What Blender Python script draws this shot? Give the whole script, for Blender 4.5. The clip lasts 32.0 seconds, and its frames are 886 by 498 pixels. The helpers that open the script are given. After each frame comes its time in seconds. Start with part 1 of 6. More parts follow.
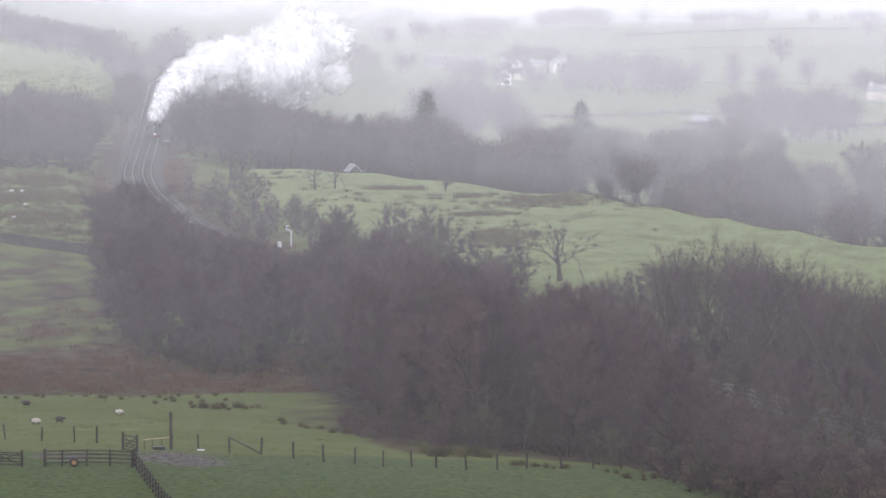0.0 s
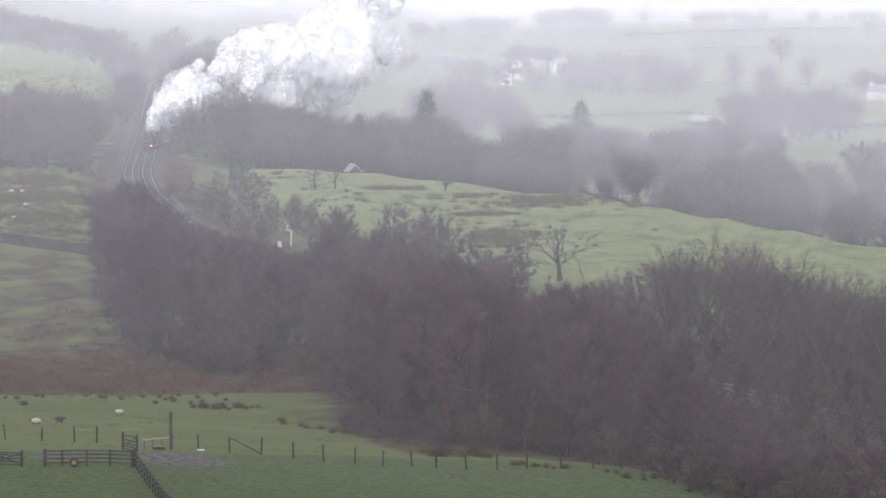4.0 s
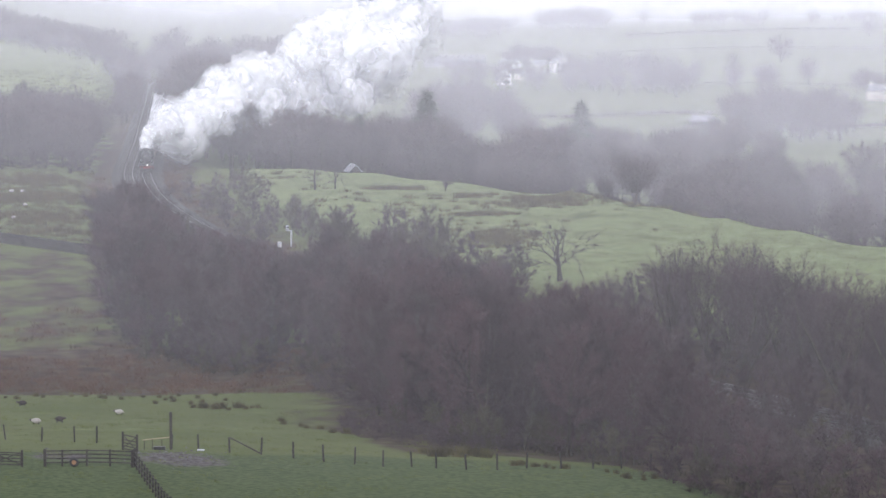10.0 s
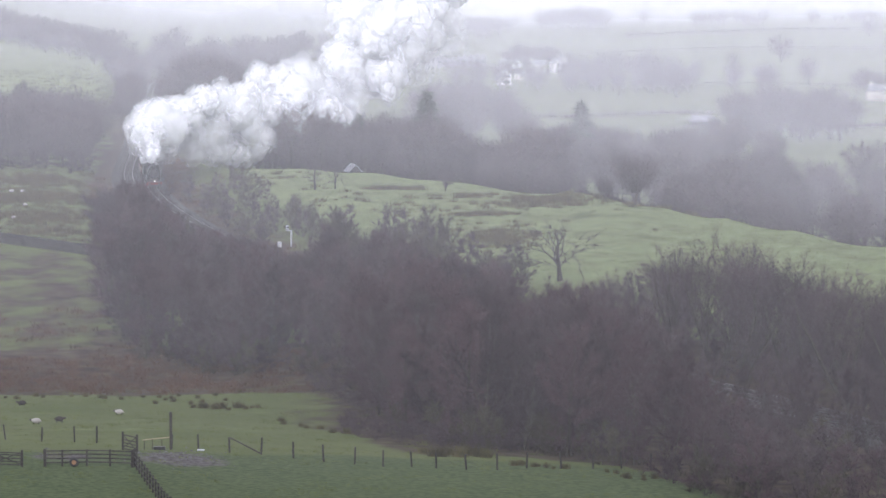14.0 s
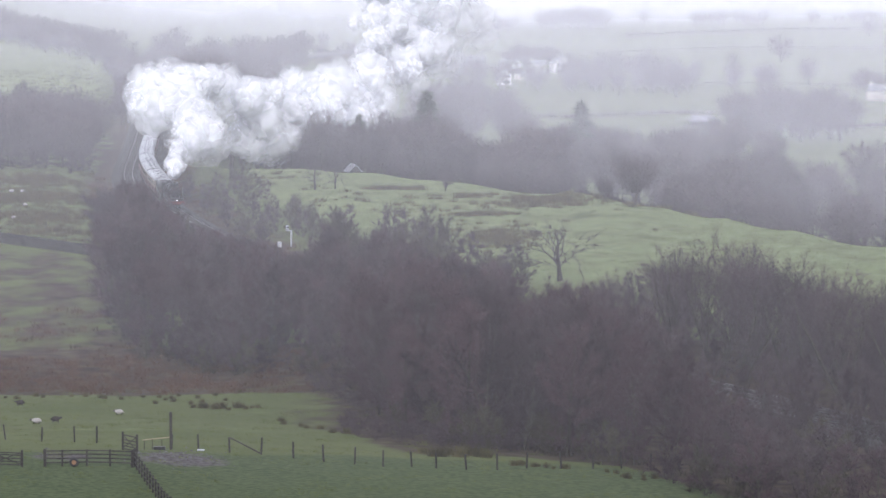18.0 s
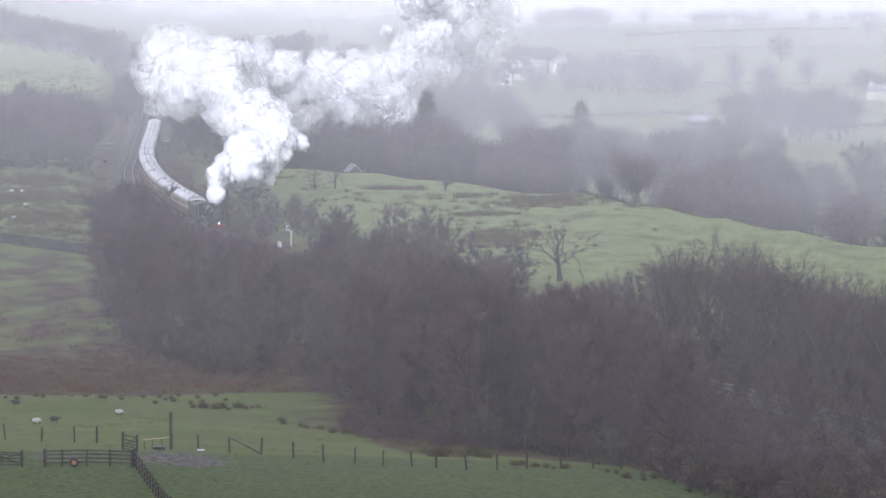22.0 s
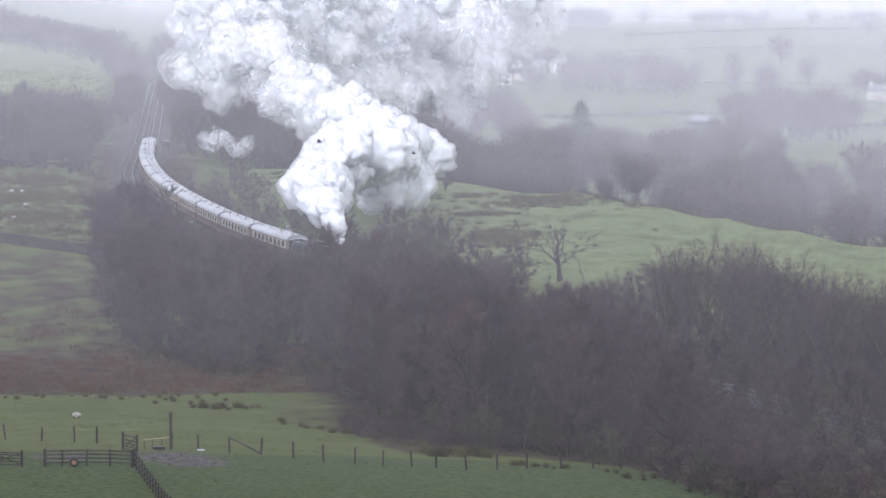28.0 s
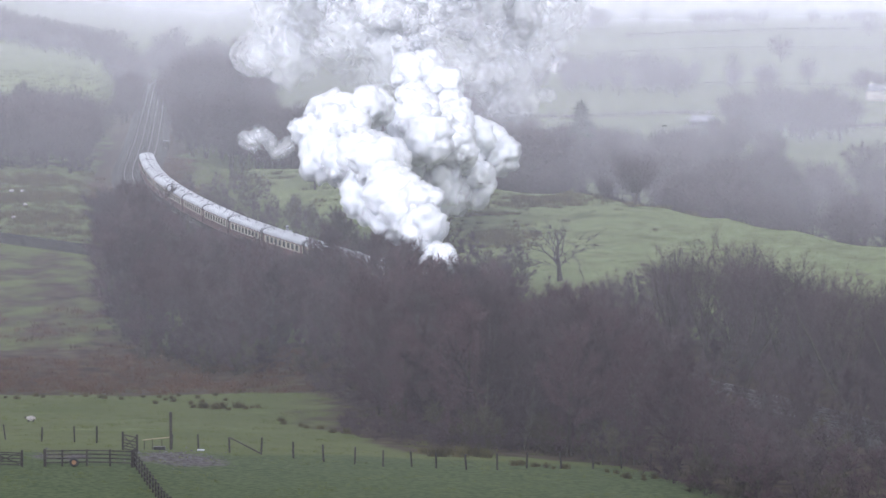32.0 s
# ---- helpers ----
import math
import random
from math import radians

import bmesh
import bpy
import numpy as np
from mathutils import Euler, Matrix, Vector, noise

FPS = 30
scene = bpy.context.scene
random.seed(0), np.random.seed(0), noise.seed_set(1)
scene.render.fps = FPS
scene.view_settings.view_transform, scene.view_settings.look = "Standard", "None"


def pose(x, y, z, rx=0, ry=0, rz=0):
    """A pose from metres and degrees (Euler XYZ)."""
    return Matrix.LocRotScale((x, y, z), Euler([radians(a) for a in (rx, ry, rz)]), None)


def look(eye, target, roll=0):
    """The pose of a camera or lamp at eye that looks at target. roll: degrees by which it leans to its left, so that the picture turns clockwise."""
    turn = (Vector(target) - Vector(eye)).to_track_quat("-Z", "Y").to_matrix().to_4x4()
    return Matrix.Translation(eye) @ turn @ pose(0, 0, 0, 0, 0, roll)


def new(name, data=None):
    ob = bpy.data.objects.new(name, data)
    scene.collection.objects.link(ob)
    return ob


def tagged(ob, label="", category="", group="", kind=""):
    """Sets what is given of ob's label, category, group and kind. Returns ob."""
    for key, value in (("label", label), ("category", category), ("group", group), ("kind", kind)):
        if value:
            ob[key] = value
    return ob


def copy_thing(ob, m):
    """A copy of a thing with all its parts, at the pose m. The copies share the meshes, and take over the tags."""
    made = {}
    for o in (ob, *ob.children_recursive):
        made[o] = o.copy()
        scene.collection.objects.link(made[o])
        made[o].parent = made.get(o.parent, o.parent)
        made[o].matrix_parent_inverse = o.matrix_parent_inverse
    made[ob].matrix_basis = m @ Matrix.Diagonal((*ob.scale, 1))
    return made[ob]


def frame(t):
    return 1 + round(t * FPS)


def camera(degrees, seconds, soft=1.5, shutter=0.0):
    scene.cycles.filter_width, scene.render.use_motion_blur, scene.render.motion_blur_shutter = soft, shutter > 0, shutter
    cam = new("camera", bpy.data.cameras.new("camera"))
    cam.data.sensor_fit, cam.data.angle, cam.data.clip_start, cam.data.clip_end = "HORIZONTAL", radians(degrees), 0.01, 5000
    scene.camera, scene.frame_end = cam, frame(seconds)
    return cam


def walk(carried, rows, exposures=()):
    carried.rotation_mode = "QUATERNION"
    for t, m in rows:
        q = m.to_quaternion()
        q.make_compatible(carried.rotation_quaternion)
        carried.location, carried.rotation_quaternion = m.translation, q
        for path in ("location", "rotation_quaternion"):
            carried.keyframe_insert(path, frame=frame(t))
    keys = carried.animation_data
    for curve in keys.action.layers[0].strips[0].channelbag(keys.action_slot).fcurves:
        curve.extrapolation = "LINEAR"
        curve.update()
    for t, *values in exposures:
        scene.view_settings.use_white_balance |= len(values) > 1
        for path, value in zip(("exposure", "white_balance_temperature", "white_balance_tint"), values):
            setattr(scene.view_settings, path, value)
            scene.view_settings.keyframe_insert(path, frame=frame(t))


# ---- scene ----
# The camera stands still on the hillside, 42 m above the rails, and looks down the valley.
cam = camera(15.66, 32.0, soft=1.5)
scene.cycles.transparent_max_bounces = 128
EYE = Vector((0, 0, 42))
VIEW = look(EYE, (0, 100, 42 - 100 * 541 / 5700))
walk(cam, [(0, VIEW), (32, VIEW)], exposures=[(0, 0.1, 6880, 11), (9, 0.08, 6680, 11), (19, 0.06, 6540, 12), (28, 0.01, 6440, 12), (32, -0.01, 6400, 12)])

# ---- light: an overcast winter day with drizzle ----
world = bpy.data.worlds.new("overcast_sky")
scene.world = world
world.use_nodes = True
wn, wl = world.node_tree.nodes, world.node_tree.links
sky = wn.new("ShaderNodeTexSky")
sky.sky_type, sky.sun_disc = "NISHITA", False
sky.sun_elevation, sky.sun_rotation = radians(38), radians(200)
sky.air_density, sky.dust_density, sky.ozone_density = 1.0, 4.0, 1.0
grey = wn.new("ShaderNodeHueSaturation")
grey.inputs["Saturation"].default_value = 0.12
wl.new(sky.outputs[0], grey.inputs["Color"])
cool = wn.new("ShaderNodeMix")
cool.data_type, cool.blend_type = "RGBA", "MULTIPLY"
cool.inputs[0].default_value, cool.inputs[7].default_value = 1.0, (0.9, 0.94, 1.08, 1)
wl.new(grey.outputs[0], cool.inputs[6])
wl.new(cool.outputs[2], wn["Background"].inputs["Color"])
wn["Background"].inputs["Strength"].default_value = 0.215
sun = new("sun", bpy.data.lights.new("sun", "SUN"))
sun.data.energy, sun.data.angle, sun.data.color = 0.9, radians(30), (1.0, 0.97, 0.93)
sun.matrix_world = look((0, 0, 300), (0 - 60, 170, 120))


# ---- materials ----
def material(name, colours, scale=4.0, rough=0.8, bump=0.0, metal=0.0, vary=0.0, fine=6.0, spec=0.3, coords="Object"):
    """A surface with two scales of colour noise, relief and a shift of tone from piece to piece."""
    m = bpy.data.materials.new(name)
    m.use_nodes = True
    n, l = m.node_tree.nodes, m.node_tree.links
    b = n["Principled BSDF"]
    b.inputs["Roughness"].default_value, b.inputs["Metallic"].default_value = rough, metal
    b.inputs["Specular IOR Level"].default_value = spec
    tc = n.new("ShaderNodeTexCoord")
    big, small = n.new("ShaderNodeTexNoise"), n.new("ShaderNodeTexNoise")
    for t, s in ((big, scale), (small, scale * fine)):
        t.inputs["Scale"].default_value, t.inputs["Detail"].default_value = s, 4
        l.new(tc.outputs[coords], t.inputs["Vector"])
    mix = n.new("ShaderNodeMath")
    mix.operation = "MULTIPLY_ADD"
    mix.inputs[1].default_value = 0.45
    l.new(small.outputs["Fac"], mix.inputs[0])
    add = n.new("ShaderNodeMath")
    add.operation = "MULTIPLY"
    add.inputs[1].default_value = 0.55
    l.new(big.outputs["Fac"], add.inputs[0])
    l.new(add.outputs[0], mix.inputs[2])
    ramp = n.new("ShaderNodeValToRGB")
    while len(ramp.color_ramp.elements) < len(colours):
        ramp.color_ramp.elements.new(0.5)
    for i, c in enumerate(colours):
        ramp.color_ramp.elements[i].position = 0.34 + 0.32 * i / max(1, len(colours) - 1)
        ramp.color_ramp.elements[i].color = (*c, 1)
    l.new(mix.outputs[0], ramp.inputs[0])
    out = ramp.outputs[0]
    if vary:
        info, hs, rng = n.new("ShaderNodeObjectInfo"), n.new("ShaderNodeHueSaturation"), n.new("ShaderNodeMapRange")
        rng.inputs[3].default_value, rng.inputs[4].default_value = 1 - vary, 1 + vary
        l.new(info.outputs["Random"], rng.inputs[0])
        l.new(rng.outputs[0], hs.inputs["Value"])
        l.new(out, hs.inputs["Color"])
        out = hs.outputs[0]
    l.new(out, b.inputs["Base Color"])
    if bump:
        bp = n.new("ShaderNodeBump")
        bp.inputs["Strength"].default_value, bp.inputs["Distance"].default_value = bump, 0.5 / scale
        l.new(mix.outputs[0], bp.inputs["Height"])
        l.new(bp.outputs[0], b.inputs["Normal"])
    return m


def ground_material():
    """Grass, bracken, rough pasture and mud, laid out by the cover attribute and broken up by noise."""
    m = bpy.data.materials.new("pasture")
    m.use_nodes = True
    n, l = m.node_tree.nodes, m.node_tree.links
    b = n["Principled BSDF"]
    b.inputs["Roughness"].default_value, b.inputs["Specular IOR Level"].default_value = 0.9, 0.1
    tc = n.new("ShaderNodeTexCoord")

    def tex(scale, detail=5):
        t = n.new("ShaderNodeTexNoise")
        t.inputs["Scale"].default_value, t.inputs["Detail"].default_value = scale, detail
        l.new(tc.outputs["Object"], t.inputs["Vector"])
        return t.outputs["Fac"]

    def ramp(fac, stops):
        r = n.new("ShaderNodeValToRGB")
        while len(r.color_ramp.elements) < len(stops):
            r.color_ramp.elements.new(0.5)
        for e, (p, c) in zip(r.color_ramp.elements, stops):
            e.position, e.color = p, (*c, 1)
        l.new(fac, r.inputs[0])
        return r.outputs[0]

    def blend(fac, a, c):
        x = n.new("ShaderNodeMix")
        x.data_type = "RGBA"
        l.new(fac, x.inputs[0])
        l.new(a, x.inputs[6])
        l.new(c, x.inputs[7])
        return x.outputs[2]

    def mask(value, noisy, soft=0.16):
        """The cover value, with its edge torn by noise."""
        s = n.new("ShaderNodeMath")
        s.operation = "MULTIPLY_ADD"
        s.inputs[1].default_value = 0.9
        l.new(noisy, s.inputs[0])
        l.new(value, s.inputs[2])
        r = n.new("ShaderNodeMapRange")
        r.interpolation_type = "SMOOTHSTEP"
        r.inputs[1].default_value, r.inputs[2].default_value = 0.95 - soft, 0.95 + soft
        l.new(s.outputs[0], r.inputs[0])
        return r.outputs[0]

    at = n.new("ShaderNodeAttribute")
    at.attribute_name = "cover"
    sep = n.new("ShaderNodeSeparateColor")
    l.new(at.outputs["Color"], sep.inputs[0])
    big, mid, fine = tex(0.05, 6), tex(0.5, 8), tex(2.2, 8)
    grass = blend(mid, ramp(fine, [(0.38, GRASS[0]), (0.62, GRASS[1])]), ramp(big, [(0.35, GRASS[2]), (0.65, GRASS[3])]))
    lush = ramp(fine, [(0.36, LUSH[0]), (0.64, LUSH[1])])
    grass = blend(at.outputs["Alpha"], grass, lush)
    rough = ramp(mid, [(0.35, (0.13, 0.16, 0.067)), (0.65, (0.162, 0.188, 0.086))])
    brown = ramp(mid, [(0.3, (0.035, 0.028, 0.022)), (0.5, (0.059, 0.044, 0.034)), (0.72, (0.083, 0.073, 0.045))])
    mud = ramp(fine, [(0.35, (0.045, 0.039, 0.038)), (0.6, (0.12, 0.11, 0.108))])
    stretch = n.new("ShaderNodeMapping")
    stretch.inputs["Scale"].default_value = (0.2, 0.13, 0.2)
    l.new(tc.outputs["Object"], stretch.inputs["Vector"])
    patch = n.new("ShaderNodeTexNoise")
    patch.inputs["Scale"].default_value, patch.inputs["Detail"].default_value = 1.0, 6
    l.new(stretch.outputs[0], patch.inputs["Vector"])
    col = blend(mask(sep.outputs[1], patch.outputs["Fac"]), grass, rough)
    col = blend(mask(sep.outputs[0], patch.outputs["Fac"]), col, brown)
    col = blend(mask(sep.outputs[2], mid), col, mud)
    l.new(col, b.inputs["Base Color"])
    bp = n.new("ShaderNodeBump")
    bp.inputs["Strength"].default_value, bp.inputs["Distance"].default_value = 0.12, 0.1
    l.new(mid, bp.inputs["Height"])
    l.new(bp.outputs[0], b.inputs["Normal"])
    return m


GRASS = [(0.07, 0.09, 0.033), (0.1, 0.12, 0.047), (0.082, 0.102, 0.038), (0.116, 0.13, 0.058)]
LUSH = [(0.047, 0.067, 0.031), (0.085, 0.108, 0.05)]
PASTURE = ground_material()
BARK = material("wet_bark", [(0.035, 0.03, 0.026), (0.075, 0.066, 0.055)], 3, 0.85, 0.3, vary=0.25)
PALE_BARK = material("birch_bark", [(0.042, 0.038, 0.036), (0.088, 0.082, 0.078)], 3, 0.8, 0.3, vary=0.2)
TWIGS = material("winter_twigs", [(0.041, 0.03, 0.032), (0.07, 0.053, 0.057)], 0.6, 0.85, vary=0.3)
RED_TWIGS = material("red_birch_twigs", [(0.048, 0.03, 0.034), (0.078, 0.051, 0.057)], 0.6, 0.85, vary=0.3)
OLIVE_TWIGS = material("lichened_twigs", [(0.042, 0.037, 0.026), (0.075, 0.066, 0.046)], 0.6, 0.85, vary=0.25)
NEEDLES = material("spruce_needles", [(0.02, 0.032, 0.02), (0.045, 0.06, 0.035)], 1.5, 0.8, vary=0.2)
IVY = material("ivy_leaves", [(0.03, 0.045, 0.018), (0.06, 0.08, 0.03)], 1.5, 0.7, vary=0.2)
RUSH = material("rush_blades", [(0.03, 0.03, 0.012), (0.09, 0.075, 0.03)], 0.8, 0.8, vary=0.3)
BRACKEN = material("dead_bracken", [(0.06, 0.034, 0.022), (0.115, 0.068, 0.042)], 0.8, 0.85, vary=0.3)
WOOD = material("weathered_timber", [(0.018, 0.016, 0.014), (0.05, 0.045, 0.04)], 3, 0.85, 0.4, vary=0.2)
PALE_WOOD = material("pale_new_rail", [(0.26, 0.22, 0.14), (0.38, 0.33, 0.22)], 3, 0.8, 0.2)
WIRE = material("rusted_wire", [(0.05, 0.045, 0.04), (0.09, 0.085, 0.08)], 8, 0.7)
STONE = material("mossy_limestone", [(0.022, 0.022, 0.02), (0.062, 0.06, 0.055)], 1.2, 0.9, 0.6, vary=0.3)
RUBBLE = material("pale_rubble", [(0.07, 0.066, 0.066), (0.24, 0.235, 0.235)], 1.1, 0.9, 0.5, vary=0.3)
BALLAST = material("wet_ballast", [(0.035, 0.033, 0.032), (0.08, 0.075, 0.071)], 0.8, 0.9, 0.8, fine=8)
STEEL = material("polished_rail", [(0.1, 0.09, 0.09), (0.18, 0.17, 0.17)], 2, 0.55, metal=0.8)
SLEEPER = material("wet_dark_sleeper", [(0.035, 0.033, 0.031), (0.075, 0.07, 0.066)], 2, 0.9, 0.3, vary=0.2)
BLACK = material("sooty_black_paint", [(0.012, 0.012, 0.013), (0.03, 0.03, 0.03)], 1.5, 0.4, 0.05)
GREEN = material("dark_green_enamel", [(0.008, 0.012, 0.01), (0.015, 0.021, 0.018)], 1.2, 0.3)
REDBEAM = material("red_buffer_beam", [(0.09, 0.012, 0.01), (0.16, 0.02, 0.018)], 2, 0.45)
COAL = material("wet_coal", [(0.01, 0.01, 0.01), (0.04, 0.04, 0.04)], 6, 0.4, 0.8)
ROOF = material("pale_grey_carriage_roof", [(0.36, 0.37, 0.39), (0.56, 0.57, 0.59)], 0.6, 0.35, vary=0.12, spec=0.5)
CREAM = material("cream_carriage_paint", [(0.4, 0.36, 0.27), (0.5, 0.46, 0.36)], 1, 0.4, vary=0.06)
MAROON = material("maroon_carriage_paint", [(0.07, 0.025, 0.022), (0.11, 0.04, 0.035)], 1, 0.4, vary=0.1)
UNDER = material("underframe_grime", [(0.02, 0.018, 0.016), (0.05, 0.045, 0.04)], 2, 0.8)
GLASS = material("dark_window_glass", [(0.02, 0.022, 0.025), (0.04, 0.042, 0.045)], 2, 0.08, spec=0.6)
WHITE = material("white_render", [(0.42, 0.41, 0.4), (0.54, 0.53, 0.52)], 0.6, 0.85)
SLATE = material("wet_slate", [(0.1, 0.1, 0.11), (0.2, 0.2, 0.22)], 1.5, 0.5, vary=0.2)
HOUSE_STONE = material("house_stone", [(0.24, 0.22, 0.19), (0.36, 0.34, 0.3)], 1.2, 0.9, 0.4, vary=0.15)
GREY_METAL = material("grey_painted_steel", [(0.3, 0.31, 0.33), (0.42, 0.43, 0.45)], 2, 0.5)
FLEECE = material("wet_fleece", [(0.26, 0.24, 0.22), (0.42, 0.4, 0.37)], 6, 0.95, 0.8)
DARK_FLEECE = material("dark_fleece", [(0.025, 0.022, 0.02), (0.06, 0.05, 0.045)], 6, 0.95, 0.8)
FACE = material("dark_face", [(0.03, 0.03, 0.03), (0.07, 0.065, 0.06)], 6, 0.8)
RUBBER = material("rubber", [(0.02, 0.02, 0.02), (0.05, 0.05, 0.05)], 4, 0.8)
RUST = material("orange_wheel_disc", [(0.17, 0.085, 0.06), (0.33, 0.19, 0.09)], 4, 0.7)
FEATHER = material("black_feathers", [(0.012, 0.012, 0.014), (0.03, 0.03, 0.033)], 8, 0.6)


def glow(name, colour, strength):
    m = bpy.data.materials.new(name)
    m.use_nodes = True
    b = m.node_tree.nodes["Principled BSDF"]
    b.inputs["Emission Color"].default_value, b.inputs["Emission Strength"].default_value = (*colour, 1), strength
    return m


HEADLIGHT = glow("lit_headlamp", (1.0, 0.9, 0.8), 7)


def steam_material(name, white=0.8, dense=1.0, holes=0.0, grain=1.5, torn=0.16):
    """Steam: light soaks deep into it; where it thins out, it tears and lets part of the view through."""
    m = bpy.data.materials.new(name)
    m.use_nodes = True
    n, l = m.node_tree.nodes, m.node_tree.links
    b = n["Principled BSDF"]
    b.inputs["Base Color"].default_value = (white, white + 0.03, white + 0.08, 1)
    b.inputs["Roughness"].default_value, b.inputs["Specular IOR Level"].default_value = 1.0, 0.0
    b.inputs["Subsurface Weight"].default_value, b.inputs["Subsurface Scale"].default_value = 1.0, 0.75
    b.inputs["Subsurface Radius"].default_value = (1.0, 1.0, 1.0)
    # droplets scatter the sky's light round the lobes, so that they face it more than their surface does
    geo, lean = n.new("ShaderNodeNewGeometry"), n.new("ShaderNodeMix")
    lean.data_type = "VECTOR"
    lean.inputs[0].default_value, lean.inputs[5].default_value = 0.4, (0, -0.3, 0.95)
    l.new(geo.outputs["Normal"], lean.inputs[4])
    l.new(lean.outputs[1], b.inputs["Normal"])
    if dense < 1:
        tc, t, rng = n.new("ShaderNodeTexCoord"), n.new("ShaderNodeTexNoise"), n.new("ShaderNodeMapRange")
        t.inputs["Scale"].default_value, t.inputs["Detail"].default_value = grain, 3
        l.new(tc.outputs["Object"], t.inputs["Vector"])
        rng.interpolation_type = "SMOOTHSTEP"
        rng.inputs[1].default_value, rng.inputs[2].default_value, rng.inputs[4].default_value = holes - torn, holes + torn, dense
        l.new(t.outputs["Fac"], rng.inputs[0])
        l.new(rng.outputs[0], b.inputs["Alpha"])
    return m


BILLOW = steam_material("white_steam", 0.82)
HEART = steam_material("drifting_steam", 0.9, 0.75, 0.38, 0.8, 0.3)
LOOSE = steam_material("loose_steam", 0.9, 0.38, 0.4, 0.8, 0.3)
WISP = steam_material("steam_wisp", 0.9, 0.17, 0.48, 0.8, 0.26)


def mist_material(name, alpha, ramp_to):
    """Haze painted on a sheet: mostly clear, whitened a little by the daylight; its alpha fades to nothing towards the
    ground.
    """
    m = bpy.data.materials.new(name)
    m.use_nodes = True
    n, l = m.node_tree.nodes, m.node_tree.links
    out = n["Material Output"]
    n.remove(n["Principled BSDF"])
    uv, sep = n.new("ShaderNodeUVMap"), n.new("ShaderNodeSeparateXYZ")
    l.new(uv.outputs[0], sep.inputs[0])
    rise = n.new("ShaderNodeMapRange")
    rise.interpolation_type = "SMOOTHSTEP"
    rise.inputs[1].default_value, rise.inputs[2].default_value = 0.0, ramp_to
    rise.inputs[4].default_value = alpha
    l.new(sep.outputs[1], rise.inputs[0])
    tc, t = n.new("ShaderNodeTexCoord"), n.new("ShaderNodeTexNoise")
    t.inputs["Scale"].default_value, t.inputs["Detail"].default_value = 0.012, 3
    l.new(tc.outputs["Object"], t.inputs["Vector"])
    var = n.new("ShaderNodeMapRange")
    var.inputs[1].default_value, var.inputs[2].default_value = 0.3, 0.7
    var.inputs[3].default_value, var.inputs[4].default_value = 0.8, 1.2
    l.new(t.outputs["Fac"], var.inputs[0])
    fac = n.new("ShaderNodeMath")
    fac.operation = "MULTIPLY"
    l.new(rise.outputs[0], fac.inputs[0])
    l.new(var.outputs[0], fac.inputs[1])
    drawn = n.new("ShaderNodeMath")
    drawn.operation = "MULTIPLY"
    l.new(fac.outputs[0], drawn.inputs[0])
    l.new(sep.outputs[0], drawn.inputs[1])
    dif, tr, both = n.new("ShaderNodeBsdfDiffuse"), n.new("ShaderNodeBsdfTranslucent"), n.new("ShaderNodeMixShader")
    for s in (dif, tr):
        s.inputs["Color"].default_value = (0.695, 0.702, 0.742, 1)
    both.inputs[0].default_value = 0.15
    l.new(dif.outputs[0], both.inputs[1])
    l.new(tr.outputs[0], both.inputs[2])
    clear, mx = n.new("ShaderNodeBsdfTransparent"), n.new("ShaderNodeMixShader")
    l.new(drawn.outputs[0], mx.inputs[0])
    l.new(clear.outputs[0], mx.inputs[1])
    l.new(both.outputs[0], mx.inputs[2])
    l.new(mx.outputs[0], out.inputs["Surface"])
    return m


# ---- mesh helpers ----
def raw(name, verts, faces, mat, smooth=False):
    me = bpy.data.meshes.new(name)
    me.from_pydata([tuple(v) for v in verts], [], [tuple(f) for f in faces])
    me.materials.append(mat)
    if smooth:
        me.polygons.foreach_set("use_smooth", [True] * len(me.polygons))
    me.update()
    return me


def part(name, bm, mat, parent=None, label="", smooth=False):
    """Links a bmesh, or a mesh that is already made, as one object under a thing or a part."""
    if isinstance(bm, bpy.types.Mesh):
        me = bm
    else:
        me = bpy.data.meshes.new(name)
        bm.to_mesh(me)
        bm.free()
        me.materials.append(mat)
        if smooth:
            me.polygons.foreach_set("use_smooth", [True] * len(me.polygons))
    ob = new(name, me)
    if parent:
        ob.parent = parent
    if label:
        ob["label"] = label
    return ob


def thing(name, label, category, m=None, group="", kind=""):
    ob = new(name)
    ob.empty_display_size = 0.5
    if m is not None:
        ob.matrix_basis = m
    return tagged(ob, label, category, group, kind)


def box(size, at=(0, 0, 0), turn=None, bevel=0.0, bm=None):
    bm = bm or bmesh.new()
    g = bmesh.ops.create_cube(bm, size=1)
    vs = g["verts"]
    bmesh.ops.scale(bm, vec=size, verts=vs)
    if bevel:
        es = list({e for v in vs for e in v.link_edges})
        r = bmesh.ops.bevel(bm, geom=es, offset=bevel, segments=1, affect="EDGES")
        vs = list({v for f in r["faces"] for v in f.verts} | {v for v in vs if v.is_valid})
    bmesh.ops.transform(bm, matrix=Matrix.Translation(at) @ (turn or Matrix()), verts=vs)
    return bm


def rod(a, b, r0, r1=None, sides=8, bm=None):
    """A tapered round bar from a to b."""
    bm = bm or bmesh.new()
    a, b = Vector(a), Vector(b)
    m = Matrix.Translation((a + b) / 2) @ (b - a).to_track_quat("Z", "Y").to_matrix().to_4x4()
    bmesh.ops.create_cone(bm, cap_ends=True, segments=sides, radius1=r0, radius2=r0 if r1 is None else r1, depth=(b - a).length, matrix=m)
    return bm


